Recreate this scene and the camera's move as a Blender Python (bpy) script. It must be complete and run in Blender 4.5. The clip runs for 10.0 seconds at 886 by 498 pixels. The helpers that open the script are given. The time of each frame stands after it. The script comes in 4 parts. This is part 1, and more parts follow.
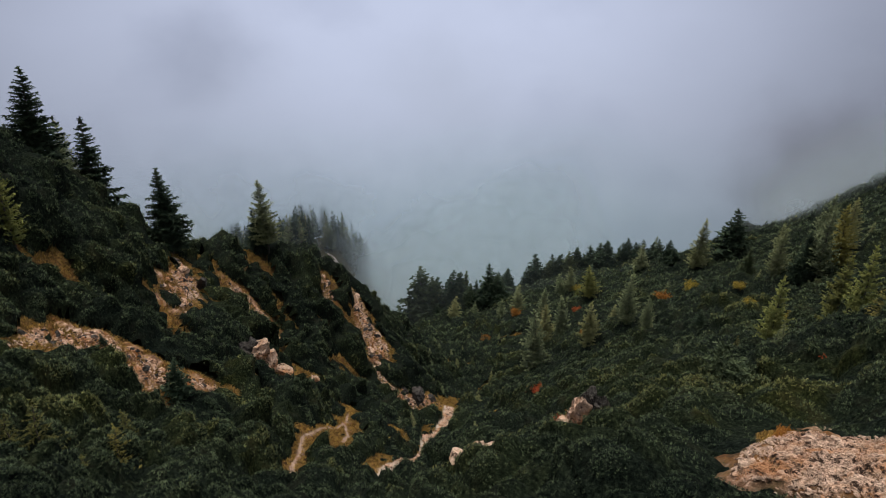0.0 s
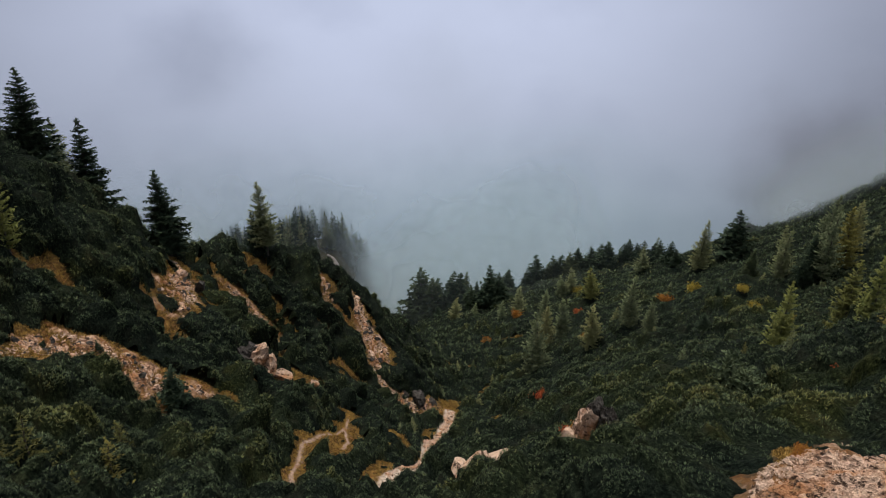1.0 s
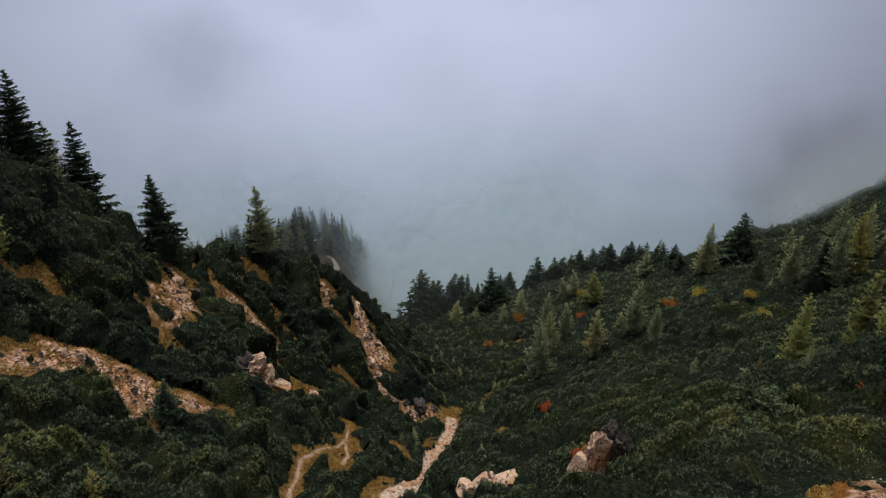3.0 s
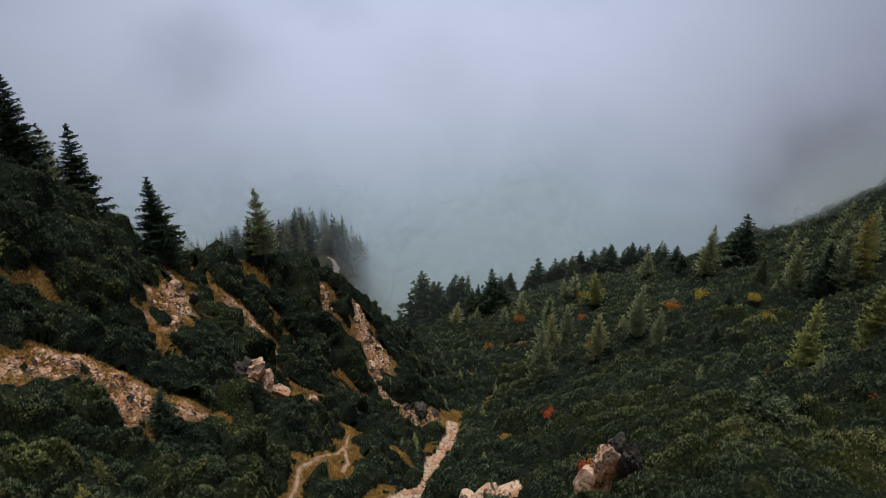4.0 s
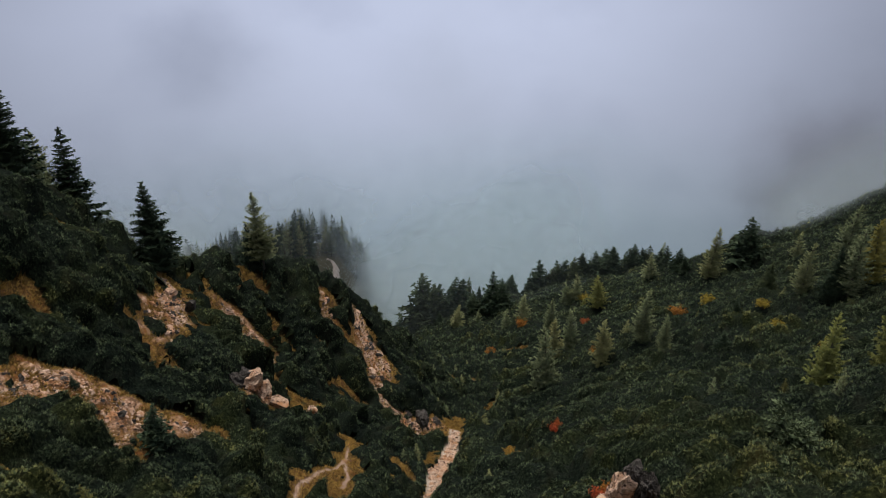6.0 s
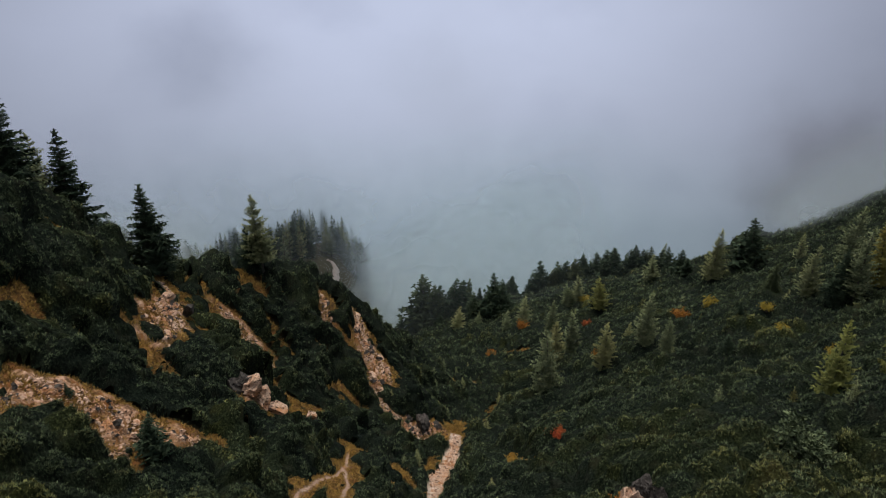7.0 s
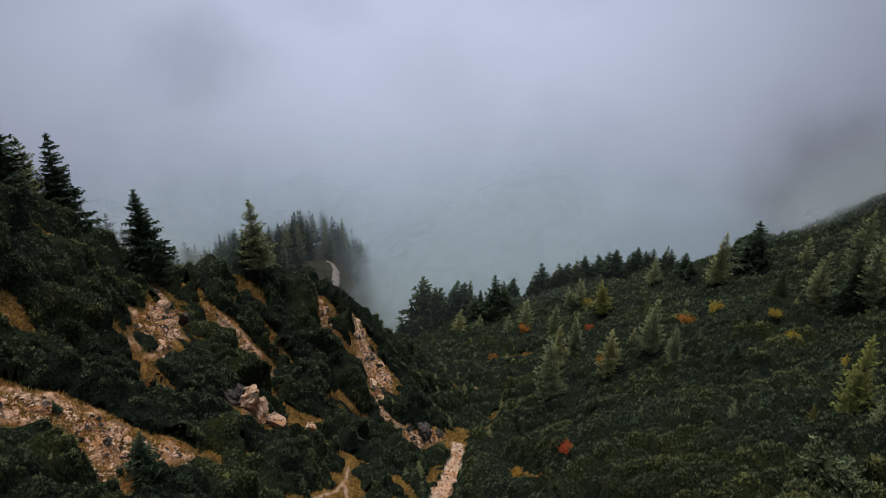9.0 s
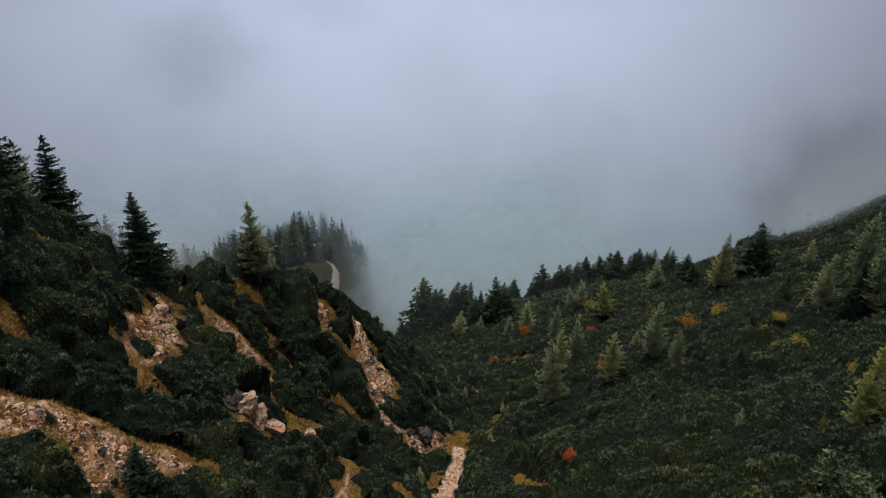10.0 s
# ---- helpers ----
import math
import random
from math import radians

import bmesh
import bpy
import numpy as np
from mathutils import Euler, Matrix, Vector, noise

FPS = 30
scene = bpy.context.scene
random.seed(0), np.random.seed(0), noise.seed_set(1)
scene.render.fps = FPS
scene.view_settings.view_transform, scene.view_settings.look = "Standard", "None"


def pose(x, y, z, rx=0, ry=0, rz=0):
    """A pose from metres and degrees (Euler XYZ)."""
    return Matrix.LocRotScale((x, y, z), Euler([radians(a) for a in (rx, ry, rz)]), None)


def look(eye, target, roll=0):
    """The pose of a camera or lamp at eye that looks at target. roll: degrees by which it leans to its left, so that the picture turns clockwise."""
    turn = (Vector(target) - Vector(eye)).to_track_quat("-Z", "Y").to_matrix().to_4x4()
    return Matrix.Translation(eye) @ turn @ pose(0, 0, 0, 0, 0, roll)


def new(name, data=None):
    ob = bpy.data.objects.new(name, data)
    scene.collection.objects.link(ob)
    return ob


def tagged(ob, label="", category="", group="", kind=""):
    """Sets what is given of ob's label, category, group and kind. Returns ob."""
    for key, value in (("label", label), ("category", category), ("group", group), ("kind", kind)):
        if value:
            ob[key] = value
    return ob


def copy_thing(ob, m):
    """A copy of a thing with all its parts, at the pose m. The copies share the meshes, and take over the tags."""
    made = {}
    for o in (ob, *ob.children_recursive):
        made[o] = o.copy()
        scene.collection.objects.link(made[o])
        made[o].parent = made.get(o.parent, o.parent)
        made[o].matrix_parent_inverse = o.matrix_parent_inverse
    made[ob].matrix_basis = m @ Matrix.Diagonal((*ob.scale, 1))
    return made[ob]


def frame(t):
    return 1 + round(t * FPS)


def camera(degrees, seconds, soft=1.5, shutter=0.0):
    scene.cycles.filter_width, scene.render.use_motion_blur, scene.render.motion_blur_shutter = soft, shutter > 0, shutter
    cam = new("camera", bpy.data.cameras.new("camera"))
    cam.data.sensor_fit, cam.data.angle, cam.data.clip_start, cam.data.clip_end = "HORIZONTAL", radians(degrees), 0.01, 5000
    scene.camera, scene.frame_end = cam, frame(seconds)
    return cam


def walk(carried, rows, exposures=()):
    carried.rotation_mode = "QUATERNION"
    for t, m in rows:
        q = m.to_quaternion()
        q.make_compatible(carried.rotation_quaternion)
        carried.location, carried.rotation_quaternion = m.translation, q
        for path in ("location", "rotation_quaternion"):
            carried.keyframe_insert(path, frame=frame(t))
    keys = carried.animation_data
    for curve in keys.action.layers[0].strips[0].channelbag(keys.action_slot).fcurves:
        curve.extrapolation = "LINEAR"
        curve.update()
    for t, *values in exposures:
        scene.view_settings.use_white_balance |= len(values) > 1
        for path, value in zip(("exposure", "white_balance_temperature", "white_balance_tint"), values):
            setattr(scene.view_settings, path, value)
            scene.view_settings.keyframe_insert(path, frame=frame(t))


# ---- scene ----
cam = camera(70.0, 10.0, soft=0.7)
PITCH = 22.575
rows = [(t, pose(-0.1807 * t, 1.2996 * t, 0.0, 90 - PITCH, 0, 0)) for t in (0.0, 1.0, 2.0, 3.0, 4.0, 5.0, 6.0, 7.0, 8.0, 9.0, 10.0)]
walk(cam, rows, exposures=[(0.0, 0.04), (5.0, 0.0), (10.0, -0.04)])

# ---- world and light ----
world = bpy.data.worlds.new("overcast_sky")
scene.world = world
world.use_nodes = True
wn, wl = world.node_tree.nodes, world.node_tree.links
wn.clear()
sky = wn.new("ShaderNodeTexSky")
sky.sky_type, sky.sun_disc = "NISHITA", False
sky.sun_elevation, sky.sun_rotation = radians(77), radians(353)
sky_bg = wn.new("ShaderNodeBackground")
sky_bg.inputs["Strength"].default_value = 0.05
wl.new(sky.outputs[0], sky_bg.inputs[0])
cloud_bg = wn.new("ShaderNodeBackground")
cloud_bg.inputs[0].default_value = (0.93, 0.95, 1.0, 1)
cloud_bg.inputs[1].default_value = 0.38
w_add = wn.new("ShaderNodeAddShader")
w_out = wn.new("ShaderNodeOutputWorld")
wl.new(sky_bg.outputs[0], w_add.inputs[0])
wl.new(cloud_bg.outputs[0], w_add.inputs[1])
wl.new(w_add.outputs[0], w_out.inputs[0])
sun = new("sun", bpy.data.lights.new("sun", "SUN"))
sun.data.energy, sun.data.angle, sun.data.color = 3.4, radians(50), (1.0, 0.94, 0.82)
sun.matrix_world = look((-10, 140, 300), (0, 60, -50))

# ---- ground shape (metres, the eye's level is z = 0) ----
# Lines of the land: crests, shoulders, gully and slopes, drawn as points (x, y, z).
crest_west = [(-150, 60, 40), (-98, 75, 2), (-73, 83, -15), (-60.2, 87.6, -24), (-59.2, 89.9, -26.3), (-57, 92, -29.6), (-53.6, 95, -34.4), (-47.4, 96.8, -40), (-42, 102, -45),
              (-36, 109, -50), (-31, 117, -51), (-25, 123, -57), (-23, 127, -59), (-21, 133, -66), (-19, 140, -74), (-14, 148, -83), (-9, 170, -105)]
face_west = [(-48, 71, -25), (-46, 66, -29), (-43, 61, -33), (-47, 76, -28), (-44, 70, -33), (-42, 74, -35), (-39, 78, -41),
             (-37, 72, -42), (-34, 81, -44), (-32, 75, -47), (-34, 99, -54), (-30, 111, -56), (-29, 103, -59), (-24, 111, -60)]
shelf_west = [(-35, 48, -30), (-28, 37, -30), (-23, 35, -31), (-32, 48, -34), (-41, 62, -34), (-32, 53, -38), (-31, 61, -39),
              (-29, 55, -40), (-23, 62, -46), (-19, 63, -48), (-28, 78, -48), (-27, 80, -51), (-25, 85, -57), (-60, 40, -18), (-40, 20, -15)]
foot_west = [(-16, 60, -50), (-13, 61, -51), (-9, 62, -52), (-15, 77, -59), (-9, 77, -60.5), (-20, 93, -65), (-21, 105, -64), (-16, 116, -70), (-14, 110, -74),
             (-11, 105, -77), (-8, 115, -75), (-18, 133, -70), (-6, 114, -80), (-4, 130, -92)]
gully = [(0, 0, -13), (-3, 30, -32), (-6, 53, -50), (-5, 67, -58), (-7, 74, -62), (-4, 77, -63), (-1, 85, -70), (2, 100, -80),
         (3, 141, -98), (2, 180, -113), (3, 218, -125), (-8, 300, -160), (-12, 330, -185), (-15, 420, -260), (-20, 600, -380)]
side_east = [(8, 36, -31), (4, 44, -39), (9, 58, -45), (13, 61, -46), (18, 49, -37), (19, 67, -46.5), (13, 77, -55.5), (14, 68, -50), (12, 135, -94),
             (15, 164, -103), (20, 215, -121), (26, 200, -111), (35, 118, -72), (41, 90, -57), (64, 148, -75), (81, 184, -87)]
rise_east = [(15.5, 23, -19), (23, 43, -32), (26, 41, -31), (31, 45, -29), (38, 58, -36), (38, 48, -28), (66, 106, -53), (68, 118, -57),
             (103, 205, -84), (105, 184, -79), (136, 222, -88), (142, 211, -75), (60, 40, -18), (100, 90, -30)]
skyline_east = [(50, 301, -151), (73, 299, -142), (94, 294, -134), (107, 275, -121), (28, 288, -146), (96, 250, -115), (60, 330, -182), (120, 330, -170), (100, 450, -290), (144, 281, -108), (154, 273, -102), (164, 265, -92), (173, 258, -84), (180, 251, -75),
                (215, 215, -40), (240, 160, -8), (260, 100, 15), (175, 300, -118), (205, 320, -128), (245, 300, -98), (290, 290, -70), (330, 330, -55), (80, 380, -235)]
beyond = [(-65, 135, -95), (-60, 170, -128), (-40, 200, -150), (-40, 250, -165), (-70, 260, -170), (-130, 346, -158), (-104, 376, -161), (-88, 425, -171),
          (-56, 431, -198), (-40, 400, -222), (-30, 350, -210), (-46, 365, -190), (-20, 320, -190), (-70, 395, -163), (-64, 325, -160), (-64, 336, -159), (-65, 351, -159.5), (-69, 367, -160.5), (-75, 378, -161.5), (-50, 298, -186), (-30, 235, -152), (-107, 273, -132), (-130, 275, -127), (-160, 280, -121), (-190, 290, -113), (-145, 312, -142), (-220, 330, -125), (-200, 450, -205), (-110, 500, -230),
          (-40, 520, -330), (150, 520, -330), (-140, 150, -85), (-250, 200, -110), (-320, 450, -230)]
behind = [(0, -60, 15), (-120, -40, 50), (120, -40, 30), (40, 0, -10), (60, 10, -8), (-40, -5, 0), (180, 40, 15)]
LAND = np.array(crest_west + face_west + shelf_west + foot_west + gully + side_east + rise_east + skyline_east + beyond + behind, float)


def _bend(r2):
    return 0.5 * r2 * np.log(r2 + 1e-9)


def _land_weights(soft=12.0):
    """A thin plate laid over the lines of the land."""
    p = LAND[:, :2] / 100
    d2 = ((p[:, None] - p[None]) ** 2).sum(-1)
    n = len(p)
    a = np.zeros((n + 3, n + 3))
    a[:n, :n] = _bend(d2) + np.eye(n) * soft * 1e-4
    a[:n, n], a[:n, n + 1:] = 1, p
    a[n, :n], a[n + 1:, :n] = 1, p.T
    return np.linalg.solve(a, np.r_[LAND[:, 2], 0, 0, 0])


LAND_W = _land_weights()


def _hash2(ix, iy, seed):
    h = (ix.astype(np.int64) * 374761393 + iy.astype(np.int64) * 668265263 + seed * 1442695041) & 0x7FFFFFFF
    h = ((h ^ (h >> 13)) * 1274126177) & 0x7FFFFFFF
    return ((h ^ (h >> 16)) & 0xFFFF) / 65535.0


def grain(x, y, size, seed=0):
    """Smooth noise between -1 and 1, with lumps of that size in metres."""
    x, y = np.asarray(x, float) / size, np.asarray(y, float) / size
    ix, iy = np.floor(x), np.floor(y)
    fx, fy = x - ix, y - iy
    fx, fy = fx * fx * (3 - 2 * fx), fy * fy * (3 - 2 * fy)
    a, b = _hash2(ix, iy, seed), _hash2(ix + 1, iy, seed)
    c, d = _hash2(ix, iy + 1, seed), _hash2(ix + 1, iy + 1, seed)
    return 2 * (a + (b - a) * fx + (c - a) * fy + (a - b - c + d) * fx * fy) - 1


def cells(x, y, size, seed=0):
    """Distances to the nearest and the next of scattered centres, in units of size, and the nearest one's own number."""
    x, y = np.asarray(x, float) / size, np.asarray(y, float) / size
    ix, iy = np.floor(x), np.floor(y)
    best, after, own = np.full(x.shape, 9.0), np.full(x.shape, 9.0), np.zeros(x.shape)
    for dx in (-1, 0, 1):
        for dy in (-1, 0, 1):
            jx, jy = ix + dx, iy + dy
            d = np.hypot(jx + _hash2(jx, jy, seed) - x, jy + _hash2(jx, jy, seed + 7) - y)
            near = d < best
            after = np.where(near, best, np.minimum(after, d))
            best, own = np.where(near, d, best), np.where(near, _hash2(jx, jy, seed + 13), own)
    return best, after, own


def mound(best, after, width):
    """A rounded top that drops steeply into the crevice towards the next mound."""
    e = np.clip((after - best) / width, 0, 1)
    return np.sqrt(1 - (1 - e) ** 2) * (1 - 0.35 * np.clip(best, 0, 1) ** 2)


def base_height(x, y):
    x, y = np.broadcast_arrays(np.asarray(x, float), np.asarray(y, float))
    shape, q = x.shape, np.stack([x.ravel(), y.ravel()], 1) / 100
    out, p, n = np.empty(len(q)), LAND[:, :2] / 100, len(LAND)
    for i in range(0, len(q), 20000):
        s = q[i:i + 20000]
        out[i:i + 20000] = _bend(((s[:, None] - p[None]) ** 2).sum(-1)) @ LAND_W[:n] + LAND_W[n] + s @ LAND_W[n + 1:]
    return out.reshape(shape)


GX, GY = np.arange(-340, 341, 1.6), np.arange(-62, 362, 1.6)
GZ = base_height(*np.meshgrid(GX, GY, indexing="ij"))


def lay(x, y):
    """base_height(), from a grid where the camera looks."""
    x, y = np.broadcast_arrays(np.asarray(x, float), np.asarray(y, float))
    u, v = (x - GX[0]) / 1.6, (y - GY[0]) / 1.6
    inside = (u >= 0) & (v >= 0) & (u < len(GX) - 1.01) & (v < len(GY) - 1.01)
    i, j = np.clip(u, 0, len(GX) - 2.01).astype(int), np.clip(v, 0, len(GY) - 2.01).astype(int)
    fu, fv = np.clip(u - i, 0, 1), np.clip(v - j, 0, 1)
    z = (GZ[i, j] * (1 - fu) + GZ[i + 1, j] * fu) * (1 - fv) + (GZ[i, j + 1] * (1 - fu) + GZ[i + 1, j + 1] * fu) * fv
    if not inside.all():
        z = np.array(z)
        z[~inside] = base_height(x[~inside], y[~inside])
    return z


def height(x, y):
    """The bare ground."""
    far = np.clip(np.hypot(x, y) / 120, 0.3, 3.0)
    rough = 0.9 * far * grain(x, y, 14, 1) + 0.45 * grain(x, y, 5, 2) + 0.16 * grain(x, y, 1.7, 3)
    return lay(x, y) + rough

# ---- what covers the ground: lines of (x, y, half width) ----
gravel_bed = [(-6.8, 49, 1.43), (-5.6, 56, 1.82), (-4.4, 61, 1.56), (-3.2, 67, 0.78), (-2.4, 71, 0.91), (-1.5, 75, 1.43), (-1.9, 80, 1.69), (-0.9, 86, 1.95), (-1.3, 92, 1.69), (-0.2, 99, 1.43), (0.7, 106, 1.04), (1.4, 111, 0.78)]
trail_line = [(-12.4, 41, 0.19), (-13.1, 45.1, 0.19), (-16.1, 53.1, 0.19), (-16.3, 57.7, 0.19), (-16.6, 60.5, 0.17), (-15.7, 62.7, 0.17), (-14.4, 70.1, 0.19), (-14.1, 75.3, 0.19), (-14.7, 81, 0.21)]
trail_branch = [(-14.0, 73.8, 0.21), (-12.6, 68, 0.21), (-12.4, 62.9, 0.19)]
grass_lines = [
    [(-13.0, 44, 0.7), (-16.2, 53, 0.8), (-16.6, 60, 1.0), (-14.8, 66, 1.7), (-13.4, 72, 1.7), (-14.6, 79, 0.8), (-14.6, 83, 0.6)],
    [(-14.6, 84.5, 1.3), (-11.5, 84.4, 1.2), (-9.3, 83, 1.3), (-5.6, 76.7, 1.2), (-3.8, 71, 1.2)],
    [(-12.6, 66, 1.2), (-12.2, 61, 1.0)],
    [(-8.6, 52, 1.3), (-7.4, 57, 1.3), (-6.6, 62, 1.2)], [(-3.6, 82, 1.2), (-3.4, 92, 1.2), (-2.2, 101, 1.3)],
    [(0.0, 110, 2.2), (1.6, 118, 2.0), (2.4, 128, 1.4)],
    [(-25, 62, 1.0), (-22.6, 61.8, 0.9)],
    [(-19.7, 102, 1.3), (-17.9, 104, 1.2)], [(-24.9, 91.6, 0.9), (-22.8, 92.4, 1.0), (-19.3, 93.7, 0.9)],
    [(9.8, 67.3, 0.5), (8.4, 75, 0.6)], [(7, 120, 1.2), (11, 138, 1.3)], [(14, 186, 1.4), (19, 183, 1.6), (25, 177, 1.4)],
    [(-51, 83.5, 1.6), (-48.5, 87, 1.5)], [(-48.6, 99.4, 1.5), (-42.9, 94.5, 1.5), (-39.8, 92.5, 1.3), (-37.5, 91.2, 1.0)],
    [(-48.4, 86.3, 1.3), (-46.5, 86.8, 1.1)], [(-46.6, 66.5, 0.9), (-45.0, 68.4, 0.9)],
    [(14.2, 23.0, 0.3), (16.8, 26.0, 0.4)], [(8.0, 37.0, 1.4), (10.6, 37.0, 1.3)]]
bare_lines = [
    [(-37, 45.5, 0.7), (-37.8, 50, 1.2), (-39.4, 56, 1.5), (-38, 58.6, 1.8), (-34.8, 58.6, 1.9), (-31.6, 58, 2.2), (-28.5, 60.8, 1.1), (-25.5, 62, 0.8)],
    [(-31.5, 57.5, 2.0), (-30.6, 53.5, 1.2)],
    [(-29.4, 41.0, 0.5), (-28.5, 41.9, 0.6), (-26.9, 41.6, 0.7)],
    [(-47.4, 98, 0.8), (-44, 95.5, 0.9), (-41, 92, 1.4), (-39, 86, 2.0), (-38.6, 81.5, 2.2), (-37.5, 79.5, 1.4)],
    [(-38, 101, 0.9), (-35.9, 101.6, 1.2), (-33.3, 99.9, 1.8), (-30, 97.5, 1.2)],
    [(-18.8, 126, 1.5), (-17.6, 121, 2.2), (-15.2, 119.5, 3.0), (-13.8, 116, 2.6), (-14.8, 112, 1.2), (-13.4, 110, 1.0), (-10, 108.2, 1.6), (-6.3, 108.2, 2.0), (-2.5, 112, 2.0)],
    [(13.0, 20.7, 0.9), (14.5, 21.3, 1.7), (16.4, 22.0, 2.4), (18.5, 20.5, 3.0), (15.6, 18.4, 2.6), (18, 15, 4.0)],
    [(19.5, 27.2, 0.4), (20.8, 27.8, 0.5)], [(0.6, 46.4, 1.1), (2.8, 45.2, 1.3), (5.0, 44.6, 1.2)], [(-26.5, 79, 1.2), (-24, 83, 1.0)],
    [(-25, 120, 1.0), (-23.5, 116, 1.2)], [(7.2, 152, 0.9), (7.5, 155, 0.7)], [(-0.6, 151, 0.8), (-0.4, 153, 0.6)]]


def chain(x, y, line):
    """How far inside a line of (x, y, half width) a place lies, in metres: positive inside."""
    best = np.full(np.shape(x), -1e3)
    pts = line if len(line) > 1 else line * 2
    for (ax, ay, ar), (bx, by, br) in zip(pts[:-1], pts[1:]):
        ux, uy = bx - ax, by - ay
        s = np.clip(((x - ax) * ux + (y - ay) * uy) / (ux * ux + uy * uy + 1e-9), 0, 1)
        best = np.maximum(best, ar + (br - ar) * s - np.hypot(x - ax - s * ux, y - ay - s * uy))
    return best


def soft_step(v, width):
    s = np.clip(v / width * 0.5 + 0.5, 0, 1)
    return s * s * (3 - 2 * s)


def cover_and_margin(x, y):
    """Shares of gravel, trail, grass and bare rocky soil, and the metres inside the open ground."""
    wob = 0.7 * grain(x, y, 2.6, 21) + 0.35 * grain(x, y, 0.9, 22)
    bed = chain(x, y, gravel_bed)
    gravel = soft_step(bed + 0.75 * wob, 0.35)
    trail = np.maximum(soft_step(chain(x, y, trail_line), 0.18), soft_step(chain(x, y, trail_branch), 0.18))
    spread = 0.4 * soft_step(y - 36, 5) * soft_step(-19 - x, 2)
    grass = np.max([chain(x, y, g) for g in grass_lines], 0) + spread
    bare = np.max([chain(x, y, b) for b in bare_lines], 0) + 0.6 * spread
    margin = np.maximum(np.maximum(bed, bare), grass)
    u, v = 0.8 * x - 0.6 * y, 0.6 * x + 0.8 * y
    streak = grain(u / 3.2, v, 3.0, 25) + 0.5 * grain(u / 2.0, v, 1.3, 26) - 0.44 - 1.5 * soft_step(x + 6, 4) - 1.5 * soft_step(-44 - x, 3) - 1.2 * soft_step(66 - y, 8) - 1.5 * soft_step(y - 122, 8)
    grass = np.maximum(grass, 1.2 * streak)
    rag = wob + 0.8 * grain(u / 1.8, v, 1.9, 29)
    island = soft_step(grain(x, y, 3.2, 27) + 0.6 * grain(x, y, 1.2, 28) - 0.55, 0.3) * (1 - soft_step(chain(x, y, trail_line) + 1.0, 0.4)) * soft_step(y - 34, 6)
    rim = soft_step(bare + 0.5 + 1.6 * rag, 0.9) * (1 - island) * (0.2 + 0.8 * soft_step(y - 31, 5))
    bare = (1 - island) * soft_step(bare + 1.5 * rag, 0.5) * (1 - 0.9 * soft_step(grain(x, y, 2.2, 23) + 0.6 * grain(x, y, 0.8, 24) - 0.02, 0.3) * soft_step(y - 34, 6))
    grass = np.maximum(soft_step(grass + 0.9 * wob + 0.5 * rag, 0.8) * (1 - 0.8 * island), rim)
    return gravel, trail, grass, bare, margin


def cover(x, y):
    return cover_and_margin(x, y)[:4]


CLEARINGS = [(9.2, 36.4, 3.2), (2.6, 43.4, 3.2), (10, 33, 2.0), (-25.4, 77.0, 2.6), (-20.0, 82.6, 1.4), (-39.5, 89.0, 2.0)]


def thicket_height(x, y):
    """How high the dwarf pine stands over the ground: mounds of several sizes with dark crevices between."""
    *shares, margin = cover_and_margin(x, y)
    open_ground = np.max(shares, 0)
    # on the open eastern slope the bushes grow in longer banks along the hill
    east = soft_step(x - 0.12 * y, 9)
    along = x * (1 - 0.38 * east)
    d1, e1, own1 = cells(along + 1.1 * grain(x, y, 2.8, 31), y + 1.1 * grain(x, y, 2.8, 32), 4.2, 33)
    d2, e2, own2 = cells(x + 0.35 * grain(x, y, 1.0, 36), y + 0.35 * grain(x, y, 1.0, 37), 1.75, 34)
    d0, e0, own0 = cells(along + 1.6 * grain(x, y, 6, 38), y + 1.6 * grain(x, y, 6, 39), 8.5, 40)
    dome0, dome1, dome2 = mound(d0, e0, 0.5), mound(d1, e1, 0.6), mound(d2, e2, 0.65)
    tall = 0.1 + (0.4 + 1.1 * own0) * dome0 + (0.35 + 1.9 * own1) * dome1 * (0.5 + 0.5 * dome0) + (0.35 + 0.95 * own2) * dome2 * (0.35 + 0.65 * dome1) 
    tall = tall * (1 - 0.12 * east)
    tall = tall * np.clip(0.34 - 0.2 * margin, 0.34, 1)
    tall = tall * (1 - (1 - soft_step(y - 32, 5)) * (1 - np.clip(0.3 - 0.3 * margin, 0.3, 1)))
    for cx, cy, cr in CLEARINGS:
        tall = tall * (0.15 + 0.85 * soft_step(np.hypot(x - cx, y - cy) - cr, 0.8))
    return tall * (1 - soft_step(open_ground - 0.3, 0.3)), 0.55 * own1 + 0.45 * own2, dome2 * (0.3 + 0.7 * dome1) * (0.7 + 0.3 * dome0)


# ---- materials ----
def material(name, roughness=0.9, gloss=0.2):
    m = bpy.data.materials.new(name)
    m.use_nodes = True
    n, l = m.node_tree.nodes, m.node_tree.links
    b = n["Principled BSDF"]
    b.inputs["Roughness"].default_value = roughness
    b.inputs["Specular IOR Level"].default_value = gloss
    return m, n, l, b


